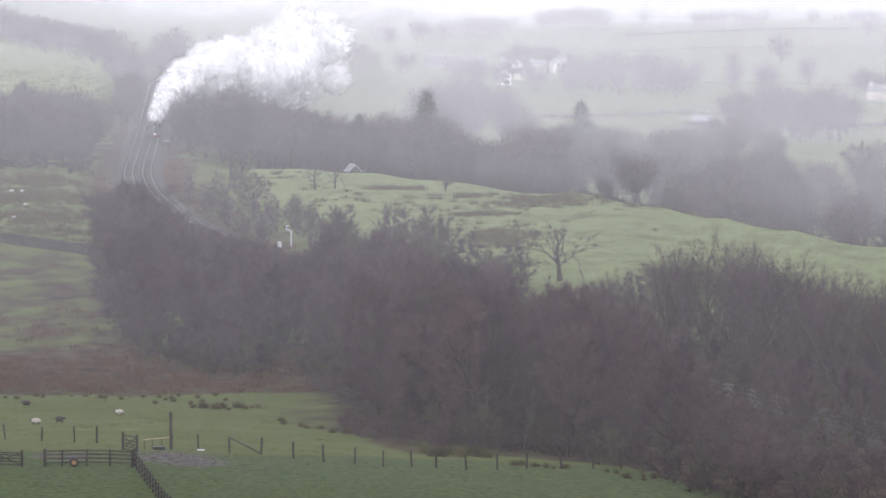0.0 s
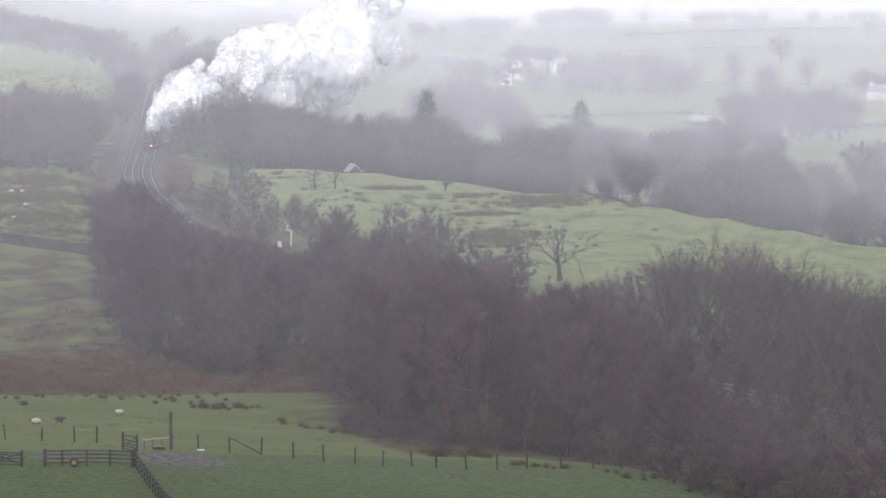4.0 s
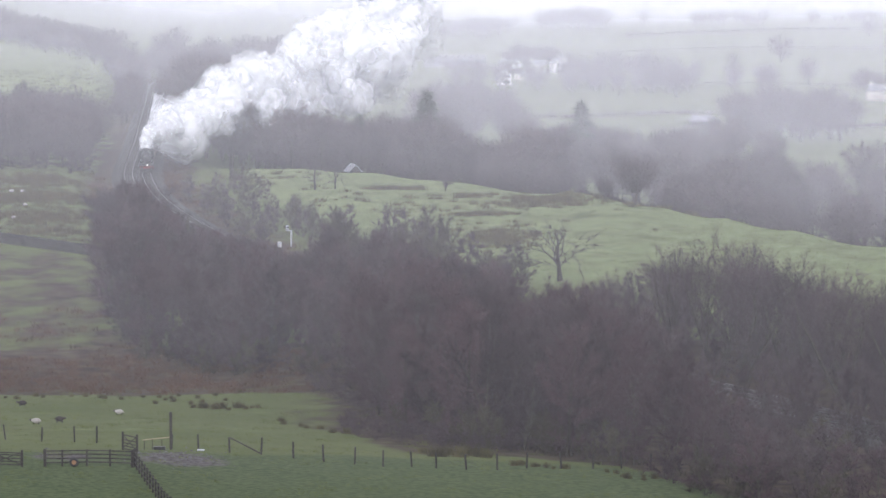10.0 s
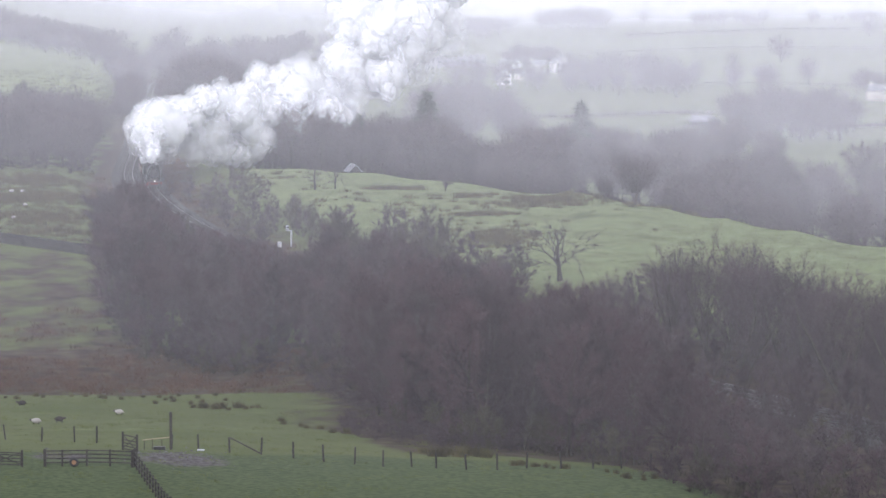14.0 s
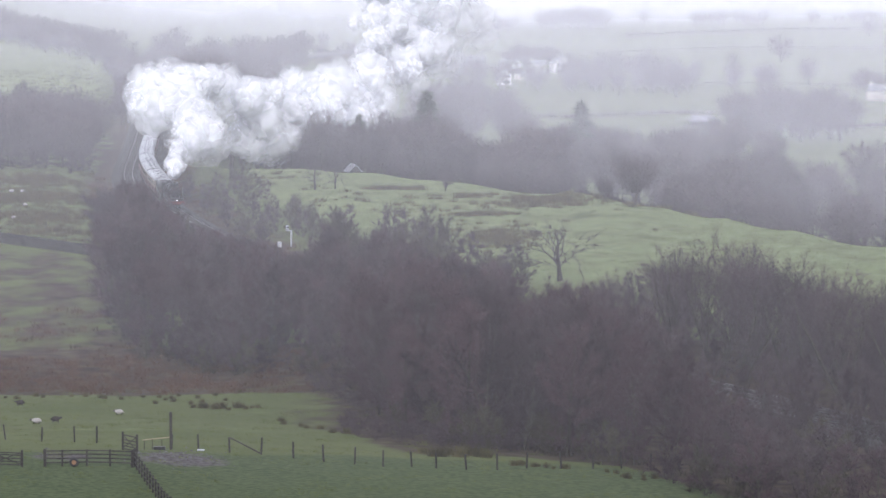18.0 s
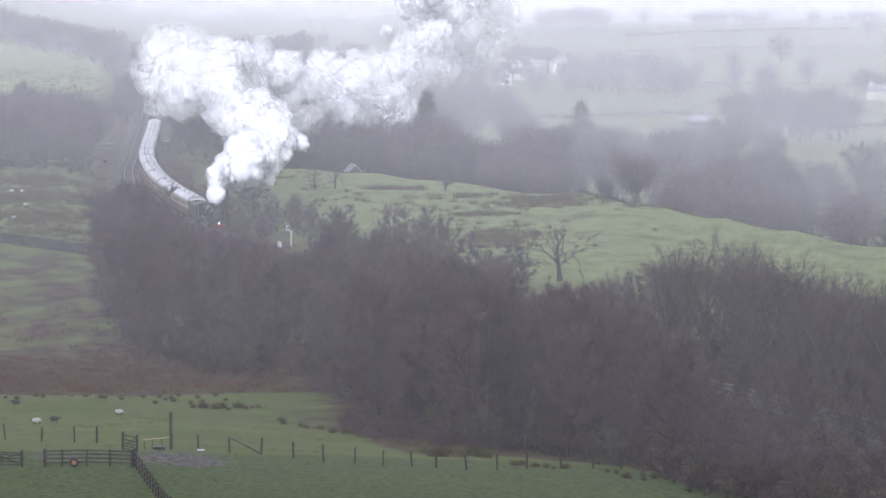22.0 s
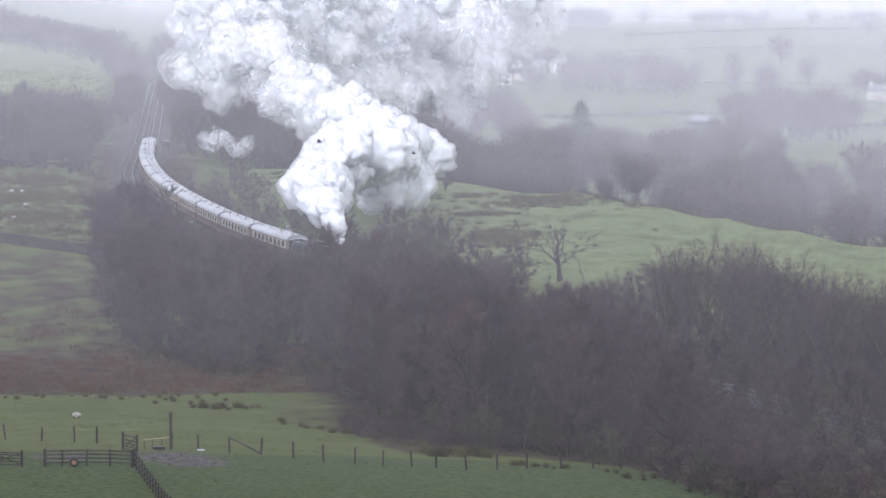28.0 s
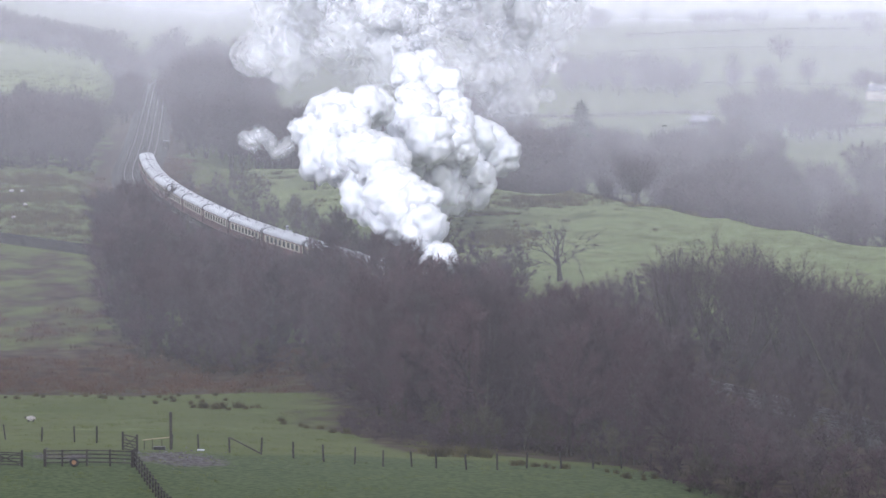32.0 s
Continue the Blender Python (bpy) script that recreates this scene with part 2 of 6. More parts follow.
def ball(at, size, bm=None, seg=12, rings=8):
    bm = bm or bmesh.new()
    bmesh.ops.create_uvsphere(bm, u_segments=seg, v_segments=rings, radius=1, matrix=Matrix.Translation(at) @ Matrix.Diagonal((*size, 1)))
    return bm


# ---- the railway's line ----
LINE = [(-30, 1320), (-64, 1130), (-81, 1030), (-84.7, 977), (-61.5, 685), (-54.8, 591), (-48.9, 544.5), (-45.2, 523), (-39.9, 496.5), (-35.2, 476.5), (-29.6, 453.5), (-26.5, 443), (-20.6, 424.5), (-0.8, 370), (27.4, 303), (42, 272), (75, 215), (130, 140)]
line_y = np.arange(1320, 140, -1.0)
line_x = np.interp(-line_y, [-c[1] for c in LINE], [c[0] for c in LINE])
kernel = np.exp(-0.5 * (np.arange(-60, 61) / 14.0) ** 2)
line_x = np.convolve(np.pad(line_x, 60, mode="reflect", reflect_type="odd"), kernel / kernel.sum(), "valid")
line_s = np.concatenate([[0], np.cumsum(np.hypot(np.diff(line_x), np.diff(line_y)))])
S_START = float(np.interp(-685, -line_y, line_s))


def on_line(s, side=0.0, z=0.0):
    """A point s metres along the line from the engine's first place, side metres to the right of travel."""
    x, y = np.interp(S_START + s, line_s, line_x), np.interp(S_START + s, line_s, line_y)
    x2, y2 = np.interp(S_START + s + 2, line_s, line_x), np.interp(S_START + s + 2, line_s, line_y)
    u = Vector((x2 - x, y2 - y, 0)).normalized()
    return Vector((x, y, z)) + Vector((u.y, -u.x, 0)) * side


def line_offset(x, y):
    """How far a point lies from the midway between the tracks: to the right (towards the camera) is negative."""
    return x - (np.interp(-np.asarray(y, float), -line_y, line_x) - 1.7)


# ---- the lie of the land ----
def profile(*pairs):
    return [p[0] for p in pairs], [p[1] for p in pairs]


LAND = {
    -400: profile((-400, 60), (0, 40), (200, 10), (330, 2), (440, 4), (620, 4), (800, 12), (1000, 30), (1250, 55), (1700, 40), (2600, 10), (5000, 0)),
    -158: profile((-400, 60), (0, 40), (150, 14), (200, 7), (250, 4.5), (290, 0.5), (330, -1.5), (390, 0.5), (440, 2), (700, 2), (780, 3), (860, 9.5), (950, 18.5), (1050, 15), (1250, 4), (1500, -4), (2200, -12), (5000, -20)),
    -112: profile((-400, 60), (0, 40), (150, 13), (200, 7), (250, 4.5), (290, 0.3), (330, -2), (390, 0), (440, 1.6), (700, 0.5), (780, 1.5), (860, 6), (950, 11.6), (1040, 8), (1300, -2), (1500, -8), (2200, -12), (5000, -20)),
    -60: profile((-400, 60), (0, 40), (150, 12), (200, 6.5), (238, 5.2), (290, -0.2), (330, -2.8), (350, -2.8), (390, -1.0), (440, 1.2), (600, 0.8), (700, -0.4), (1100, -1), (1300, -6), (1600, -14), (2000, -15), (2400, -10), (5000, -20)),
    -25: profile((-400, 60), (0, 40), (150, 11), (200, 6), (235, 4.8), (290, -0.4), (325, -2.8), (350, -2.6), (420, -0.4), (500, 0.5), (588, 1.35), (640, -6), (720, -12), (820, -15), (1000, -15), (1300, -15), (1600, -13), (1950, -9), (2200, -7), (3000, -20), (5000, -20)),
    -13: profile((-400, 60), (0, 40), (150, 10), (200, 5.5), (237, 4.1), (270, 1.1), (290, -0.3), (312, -1.8), (355, -1.5), (430, 0), (500, 0.75), (572, 1.8), (630, -7), (710, -12.5), (820, -15.5), (1000, -15.5), (1250, -15), (1550, -13), (1900, -8.5), (2100, -12), (3000, -20), (5000, -20)),
    0: profile((-400, 60), (0, 40), (150, 9), (200, 5), (240, 3.4), (270, 0.8), (300, -0.8), (360, -0.4), (450, 0.4), (556, 1.5), (620, -7.5), (700, -13), (820, -16), (1000, -16), (1200, -15), (1500, -13), (1900, -8), (2050, -16), (3000, -20), (5000, -20)),
    24: profile((-400, 60), (0, 40), (150, 8), (200, 4), (238, 2.4), (262, 0.6), (290, -0.5), (400, 0.3), (522, 1.9), (600, -9), (700, -14), (850, -16.5), (1000, -16), (1200, -15), (1500, -13), (1900, -8), (2050, -16), (3000, -20), (5000, -20)),
    34: profile((-400, 60), (0, 39.5), (150, 7.2), (200, 3.5), (238, 1.85), (262, 0.3), (300, -0.4), (400, 0.2), (500, 1.55), (575, -9), (690, -14), (850, -16.3), (1000, -16), (1200, -15), (1500, -13), (1900, -7.8), (2050, -16), (3000, -20), (5000, -20)),
    42: profile((-400, 60), (0, 39), (150, 6.5), (200, 3.1), (238, 1.4), (262, 0.1), (310, -0.2), (400, 0.2), (478, 1.6), (555, -9.5), (670, -14.2), (850, -16.2), (1000, -16), (1200, -15), (1500, -12.8), (1900, -7.5), (2050, -16), (3000, -20), (5000, -20)),
    50: profile((-400, 60), (0, 38.5), (150, 5.8), (200, 2.6), (238, 1), (262, -0.1), (320, -0.1), (400, 0.4), (458, 1.5), (538, -9.8), (660, -14.4), (850, -16), (1000, -16), (1200, -15), (1500, -12.6), (1900, -7.2), (2050, -15), (3000, -20), (5000, -20)),
    60: profile((-400, 60), (0, 38), (150, 5), (220, 1), (260, -0.4), (340, 0), (437, 1.1), (520, -10), (650, -14.5), (1000, -16), (1200, -15), (1500, -12.5), (1900, -7), (2050, -15), (3000, -20), (5000, -20)),
    130: profile((-400, 50), (0, 30), (150, 0), (260, -3), (370, -2), (450, -10), (650, -14), (850, -15), (1000, -15), (1200, -13.5), (1500, -11), (1900, -5), (2050, -14), (3000, -15), (5000, -20)),
    400: profile((-400, 40), (0, 20), (200, -5), (450, -14), (850, -15), (1200, -10), (1500, -8), (1900, -1.5), (2050, -8), (3000, -15), (5000, -20)),
}
LAND_X = sorted(LAND)


def land(x, y):
    """Height of the ground; takes arrays."""
    x, y = np.broadcast_arrays(np.asarray(x, float), np.asarray(y, float))
    rows = np.array([sum(np.interp(y + o * (4 + 0.012 * np.abs(y)), *LAND[k]) * w for o, w in ((-1, 0.25), (0, 0.5), (1, 0.25))) for k in LAND_X])
    i = np.clip(np.searchsorted(LAND_X, x) - 1, 0, len(LAND_X) - 2)
    x0, x1 = np.array(LAND_X)[i], np.array(LAND_X)[i + 1]
    f = np.clip((x - x0) / (x1 - x0), 0, 1)
    f = 0.5 * f + 0.5 * f * f * (3 - 2 * f)
    a, b = np.take_along_axis(rows, i[None], 0)[0], np.take_along_axis(rows, i[None] + 1, 0)[0]
    z = a + (b - a) * f
    z = z + np.where(y > 410, 0.03, 0.2) * np.sin(x * 0.11 + 1.3 * np.sin(y * 0.05)) * np.sin(y * 0.09 + 0.7) + np.where(y > 410, 0.008, 0.035) * np.sin(x * 0.41 + y * 0.23) * np.sin(y * 0.37 - x * 0.13)
    flat = np.clip((16 - np.abs(line_offset(x, y))) / 9, 0, 1) * (y < 1310) * (y > 145)
    flat = flat * flat * (3 - 2 * flat)
    return z * (1 - flat) - 0.75 * flat


def bumpy(x, y, lo, hi, soft):
    return np.clip((x - lo) / soft, 0, 1) * np.clip((hi - x) / soft, 0, 1)


def cover(x, y):
    """How much bracken, rough pasture and mud there is."""
    near_line = np.clip(1.35 - np.abs(line_offset(x, y)) / 14, 0, 1) * (y < 1300)
    wood = bumpy(y, x, 240, 345, 8) * np.clip((x + 14 + (y - 300) * 0.12) / 6, 0, 1)
    bank = bumpy(y, x, 306, 380, 8) * bumpy(x, y, -140, 0, 14) * np.where(y < 352, 0.85, 0.5)
    slope = bumpy(y, x, 346, 442, 16) * bumpy(x, y, -140, -30, 10) * 0.52
    rim = np.interp(x, [-26, -21, -17, -13, -9, -3, 2, 11, 14, 17, 20, 24], [331, 329, 326, 320, 298, 254, 251, 247, 242, 233, 224, 214])
    dip = np.clip((y - rim + 3) / 2.5, 0, 1) * np.clip((325 - y) / 10, 0, 1) * (x > -27) * 0.75
    brow = np.interp(x, [-18, -12, -8, -5, -3, 2, 11], [282, 267, 263, 255, 251, 250, 247])
    hollow = np.clip((y - brow) / 3, 0, 1) * np.clip((322 - y) / 10, 0, 1) * np.interp(x, [-19, -14, -9.5, -7.5], [0, 0.36, 0.5, 0.95])
    brown = np.maximum.reduce([near_line * 0.75, wood, bank, slope, dip, hollow])
    heath = bumpy(y, x, 450, 640, 30) * bumpy(x, y, -200, -62, 8) * 0.5
    pasture = np.maximum(bumpy(y, x, 440, 640, 20), bumpy(y, x, 340, 640, 20) * (x > -5)) * np.clip((x + 50) / 10, 0, 1) * np.clip((line_offset(x, y) - 12) / 8, 0, 1) * 0.6
    leftfell = bumpy(y, x, 780, 1020, 60) * np.clip((-85 - x) / 10, 0, 1) * 0.75
    beyond = np.clip((y - 850) / 120, 0, 1) * np.clip((x + 40) / 20, 0, 1) * 0.4
    rough = np.maximum.reduce([heath, pasture, leftfell, beyond, bumpy(y, x, 340, 445, 15) * np.clip((-25 - x) / 8, 0, 1) * 0.25, bumpy(y, x, 240, 330, 10) * np.clip((-8 - x) / 4, 0, 1) * 0.3])
    brown = np.maximum(brown, np.maximum.reduce([heath * 0.84, pasture * 0.17, beyond * 0.95]))
    mud = np.clip(np.maximum(1.25 - np.hypot((x + 18.9) / 4.0, (y - 232) / 5.5), 1.15 - np.hypot((x + 27.5) / 3.2, (y - 230.5) / 4)), 0, 1)
    return brown, rough, mud


def build_ground():
    xs = np.unique(np.concatenate([np.linspace(-2600, -260, 22), np.arange(-260, -110, 6.0), np.arange(-110, 110, 1.6), np.arange(110, 320, 7.0), np.linspace(320, 2600, 22)]))
    ys = np.unique(np.concatenate([np.linspace(-400, 180, 24), np.arange(180, 350, 1.2), np.arange(350, 640, 2.0), np.arange(640, 1300, 8.0), np.geomspace(1300, 4900, 60)]))
    gx, gy = np.meshgrid(xs, ys)
    gz = land(gx, gy)
    n, k = gx.shape
    me = bpy.data.meshes.new("ground")
    idx = np.arange(n * k).reshape(n, k)
    faces = np.stack([idx[:-1, :-1], idx[:-1, 1:], idx[1:, 1:], idx[1:, :-1]], -1).reshape(-1, 4)
    me.from_pydata(np.stack([gx, gy, gz], -1).reshape(-1, 3).tolist(), [], faces.tolist())
    me.materials.append(PASTURE)
    me.polygons.foreach_set("use_smooth", [True] * len(me.polygons))
    col = np.ones((n * k, 4))
    col[:, 3] = (np.clip((240.5 - 0.25 * np.abs(gx + 8) * (gx < -8) - gy) / 2, 0, 1) * np.clip((gx + 40) / 8, 0, 1)).reshape(-1)
    for i, c in enumerate(cover(gx, gy)):
        col[:, i] = c.reshape(-1)
    me.color_attributes.new("cover", "FLOAT_COLOR", "POINT").data.foreach_set("color", col.reshape(-1))
    return tagged(new("ground", me), "winter pasture, rough grass and brown bracken across the valley", "ground", kind="structure")


build_ground()


def ground_at(x, y, sink=0.0):
    return Vector((x, y, float(land(x, y)) - sink))


# ---- mist: the drizzle's haze, imitated by translucent sheets across the valley that fade out at their feet ----
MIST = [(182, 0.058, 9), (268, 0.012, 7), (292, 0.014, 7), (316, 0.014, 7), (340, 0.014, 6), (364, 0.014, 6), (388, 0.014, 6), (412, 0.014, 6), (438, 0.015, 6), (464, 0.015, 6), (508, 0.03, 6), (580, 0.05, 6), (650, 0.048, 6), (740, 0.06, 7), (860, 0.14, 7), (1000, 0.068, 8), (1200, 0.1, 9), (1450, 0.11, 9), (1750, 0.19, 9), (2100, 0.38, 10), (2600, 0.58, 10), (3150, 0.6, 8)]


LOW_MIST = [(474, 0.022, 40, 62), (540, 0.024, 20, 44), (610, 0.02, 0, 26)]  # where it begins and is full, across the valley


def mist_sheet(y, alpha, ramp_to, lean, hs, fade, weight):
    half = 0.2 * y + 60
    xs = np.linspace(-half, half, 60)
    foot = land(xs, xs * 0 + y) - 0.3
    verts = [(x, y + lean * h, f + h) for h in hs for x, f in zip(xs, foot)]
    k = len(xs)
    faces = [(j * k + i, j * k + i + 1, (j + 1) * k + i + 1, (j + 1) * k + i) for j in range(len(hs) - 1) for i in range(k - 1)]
    me = raw("mist_bank", verts, faces, mist_material("haze_film", alpha, ramp_to), True)
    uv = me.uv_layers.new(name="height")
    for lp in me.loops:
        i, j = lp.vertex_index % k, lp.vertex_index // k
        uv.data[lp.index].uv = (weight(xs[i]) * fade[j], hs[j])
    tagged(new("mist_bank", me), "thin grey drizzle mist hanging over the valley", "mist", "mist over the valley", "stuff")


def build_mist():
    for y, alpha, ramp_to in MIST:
        # sheets lean back to catch skylight; the farthest stand steeper, so look duller
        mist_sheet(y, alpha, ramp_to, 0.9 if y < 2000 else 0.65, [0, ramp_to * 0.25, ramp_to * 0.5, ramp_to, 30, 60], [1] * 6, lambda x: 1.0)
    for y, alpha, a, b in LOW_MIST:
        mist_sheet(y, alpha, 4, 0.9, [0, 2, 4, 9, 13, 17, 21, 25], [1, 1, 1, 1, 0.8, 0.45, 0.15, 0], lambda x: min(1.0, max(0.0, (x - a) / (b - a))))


build_mist()


# ---- bare winter trees ----
def tube(verts, faces, pts, radii, sides):
    """Adds a tapered tube along pts."""
    base = len(verts)
    for p, r in zip(pts, radii):
        for k in range(sides):
            a = 2 * math.pi * k / sides
            verts.append((p[0] + r * math.cos(a), p[1] + r * math.sin(a), p[2]))
    for j in range(len(pts) - 1):
        for k in range(sides):
            a, b = base + j * sides + k, base + j * sides + (k + 1) % sides
            faces.append((a, b, b + sides, a + sides))


def bare_tree(seed, height, width, limbs=22, shoots=8, twigs=26, twig=0.75, thick=0.028, lean=0.55, trunk=0.17, low=0.22, stems=1, top=1.0, tubes=1, wobble=0.16):
    """Trunk and crown meshes' data: a stem with limbs that sweep up, shoots on the limbs, and a haze of fine twigs."""
    rng = np.random.default_rng(seed)
    tv, tf, cv = [], [], []
    for stem in range(stems):
        foot = np.array([0, 0, -0.4]) + (rng.normal(0, 0.35, 3) * (1, 1, 0) if stems > 1 else 0)
        drift = rng.normal(0, 0.05, 2) + (rng.normal(0, 0.16, 2) if stems > 1 else 0)
        zs = np.linspace(0, 1, 7)
        h = height * (1 if stem == 0 else rng.uniform(0.75, 0.98))
        axis = np.stack([foot[0] + drift[0] * h * zs + rng.normal(0, 0.012 * h, 7) * zs, foot[1] + drift[1] * h * zs + rng.normal(0, 0.012 * h, 7) * zs, -0.4 + (0.9 * h + 0.4) * zs], 1)
        r0 = trunk * h / 10 / math.sqrt(stems)
        tube(tv, tf, axis, [r0 * (1 - 0.86 * q) * (1.25 if i == 0 else 1) for i, q in enumerate(zs)], 6)
        for i in range(max(6, limbs // stems)):
            q = rng.uniform(low, 0.97)
            p0 = np.array([np.interp(q, zs, axis[:, c]) for c in range(3)])
            az = rng.uniform(0, 2 * math.pi)
            reach = width * (0.35 + 0.65 * math.sin(math.pi * min(1, max(0.05, (q - low * 0.6) / (1.05 - low * 0.6))) ** 0.8)) * rng.uniform(0.6, 1.1)
            up = lean + (top - lean) * q + rng.normal(0, 0.12)
            way = np.array([math.cos(az) * (1.05 - 0.55 * up), math.sin(az) * (1.05 - 0.55 * up), up])
            n = 5
            pts = [p0]
            for j in range(1, n):
                way = way + rng.normal(0, wobble, 3) + (0, 0, 0.05)
                pts.append(pts[-1] + way / np.linalg.norm(way) * reach / (n - 1) * 1.2)
            pts = np.array(pts)
            rl = r0 * 0.42 * (1.05 - 0.7 * q)
            if i % tubes == 0:
                tube(tv, tf, pts, [rl * (1 - 0.8 * j / (n - 1)) for j in range(n)], 3)
            else:
                side = np.cross(pts[-1] - pts[0], rng.normal(0, 1, 3))
                side *= 0.45 * rl / np.linalg.norm(side)
                cv.append(np.stack([np.stack([pts[0] - side, pts[0] + side, pts[2]]), np.stack([pts[2] - side * 0.6, pts[2] + side * 0.6, pts[-1]])]))
            for j in range(shoots):
                f = rng.uniform(0.3, 1.0) * (n - 1)
                k = min(n - 2, int(f))
                b = pts[k] + (pts[k + 1] - pts[k]) * (f - k)
                d = (pts[k + 1] - pts[k])
                d = d / np.linalg.norm(d) + rng.normal(0, 0.55, 3) + (0, 0, 0.25)
                d /= np.linalg.norm(d)
                length = reach * rng.uniform(0.25, 0.5)
                e = b + d * length
                side = np.cross(d, rng.normal(0, 1, 3))
                side *= 0.5 * thick * 1.9 / np.linalg.norm(side)
                cv.append(np.stack([b - side, b + side, e])[None])
                m = rng.integers(int(twigs * 0.7), int(twigs * 1.3) + 1)
                g = rng.uniform(0.15, 1, m)[:, None]
                tb = b + (e - b) * g
                td = d + rng.normal(0, 0.62, (m, 3)) + (0, 0, 0.2)
                td /= np.linalg.norm(td, axis=1)[:, None]
                te = tb + td * (twig * rng.uniform(0.4, 1.25, m))[:, None]
                sd = np.cross(td, rng.normal(0, 1, (m, 3)))
                sd *= (0.5 * thick / np.linalg.norm(sd, axis=1))[:, None]
                cv.append(np.stack([tb - sd, tb + sd, te], 1))
    return tv, tf, np.concatenate(cv)


def dome_tree(seed, height, width, base=0.25, limbs=44, shoots=8, twigs=7, twig=0.9, thick=0.08, trunk=0.2, stems=1, tubes=3, top=1.0):
    """A round-headed bare tree: limbs fan out to a lobed dome, and fine twigs fill its outer shell."""
    rng = np.random.default_rng(seed)
    tv, tf, cv = [], [], []
    lobes = rng.normal(0, 1, (9, 3)) * (1, 1, 0.7) + (0, 0, 0.25)
    lobes /= np.linalg.norm(lobes, axis=1)[:, None]
    semi = np.array([width / 2, width / 2, height * (1 - base) / 2])
    mid = np.array([0, 0, height * (1 + base) / 2])
    r0 = trunk * height / 10 / math.sqrt(stems)
    for stem in range(stems):
        lean = rng.normal(0, 0.05 if stems == 1 else 0.16, 2)
        zs = np.linspace(0, 1, 6)
        axis = np.stack([lean[0] * height * zs, lean[1] * height * zs, -0.4 + (0.72 * height + 0.4) * zs], 1) + rng.normal(0, 0.012 * height, (6, 3)) * zs[:, None] * (1, 1, 0)
        tube(tv, tf, axis, [r0 * (1.2 if i == 0 else 1 - 0.85 * q) for i, q in enumerate(zs)], 6)
        for i in range(limbs // stems):
            u = rng.normal(0, 1, 3)
            u /= np.linalg.norm(u)
            u[2] = abs(u[2]) if rng.random() < 0.55 else u[2]
            edge = 0.8 + 0.24 * max(0, (lobes @ u).max()) ** 6
            end = mid + u * semi * edge * rng.uniform(0.6, 0.92)
            q = min(0.95, max(0.12 + base * 0.6, (end[2] / height - 0.3) * rng.uniform(0.6, 1.1)))
            p0 = np.array([np.interp(q, zs, axis[:, c]) for c in range(3)])
            bow = (p0 + end) / 2 + (u * (1, 1, 0.2)) * width * 0.07 + rng.normal(0, 0.03 * height, 3)
            s = np.linspace(0, 1, 5)[:, None]
            pts = p0 * (1 - s) ** 2 + 2 * bow * s * (1 - s) + end * s * s + rng.normal(0, 0.014 * height, (5, 3)) * s
            rl = r0 * 0.36 * (1.05 - 0.6 * q)
            if i % tubes == 0:
                tube(tv, tf, pts, [rl * (1 - 0.8 * j / 4) for j in range(5)], 3)
            else:
                side = np.cross(pts[-1] - pts[0], rng.normal(0, 1, 3))
                side *= 0.5 * rl / np.linalg.norm(side)
                cv.append(np.stack([np.stack([pts[0] - side, pts[0] + side, pts[2]]), np.stack([pts[2] - side * 0.6, pts[2] + side * 0.6, pts[-1]])]))
            for j in range(shoots):
                f = rng.uniform(0.35, 1.0) * 4
                k = min(3, int(f))
                b = pts[k] + (pts[k + 1] - pts[k]) * (f - k)
                out = (b - mid) / semi
                d = (pts[k + 1] - pts[k]) / (np.linalg.norm(pts[k + 1] - pts[k]) + 1e-6) * 0.6 + out * 0.5 + rng.normal(0, 0.6, 3)
                d /= np.linalg.norm(d)
                room = max(0.25, 1.04 * edge - np.linalg.norm(out)) * width / 2
                e = b + d * min(rng.uniform(0.1, 0.2) * height, room)
                side = np.cross(d, rng.normal(0, 1, 3))
                side *= 0.9 * thick / np.linalg.norm(side)
                cv.append(np.stack([b - side, b + side, e])[None])
                m = rng.integers(int(twigs * 0.7), int(twigs * 1.3) + 1)
                tb = b + (e - b) * rng.uniform(0.15, 1, m)[:, None]
                td = d * 0.5 + (tb - mid) / semi * 0.5 + rng.normal(0, 0.65, (m, 3))
                td /= np.linalg.norm(td, axis=1)[:, None]
                te = tb + td * (twig * rng.uniform(0.4, 1.2, m))[:, None]
                sd = np.cross(td, rng.normal(0, 1, (m, 3)))
                sd *= (0.5 * thick / np.linalg.norm(sd, axis=1))[:, None]
                cv.append(np.stack([tb - sd, tb + sd, te], 1))
    return tv, tf, np.concatenate(cv)


def crown_mesh(name, tris, mat):
    n = len(tris)
    me = bpy.data.meshes.new(name)
    me.vertices.add(n * 3)
    me.vertices.foreach_set("co", tris.reshape(-1))
    me.loops.add(n * 3)
    me.loops.foreach_set("vertex_index", np.arange(n * 3))
    me.polygons.add(n)
    me.polygons.foreach_set("loop_start", np.arange(n) * 3)
    me.polygons.foreach_set("loop_total", np.full(n, 3))
    me.materials.append(mat)
    me.update(calc_edges=True)
    return me


def tree_kind(name, label, seed, bark, twig_mat, height, width, shape=bare_tree, **kw):
    """One bare tree in two parts, to be copied; it stands at the origin and is height metres tall."""
    tv, tf, tris = shape(seed, height, width, **kw)
    t = thing(name, label, "tree")
    part("trunk", raw("trunk", tv, tf, bark, True), bark, t)
    part("crown", crown_mesh("crown", tris, twig_mat), twig_mat, t)
    t["tall"] = height
    return t


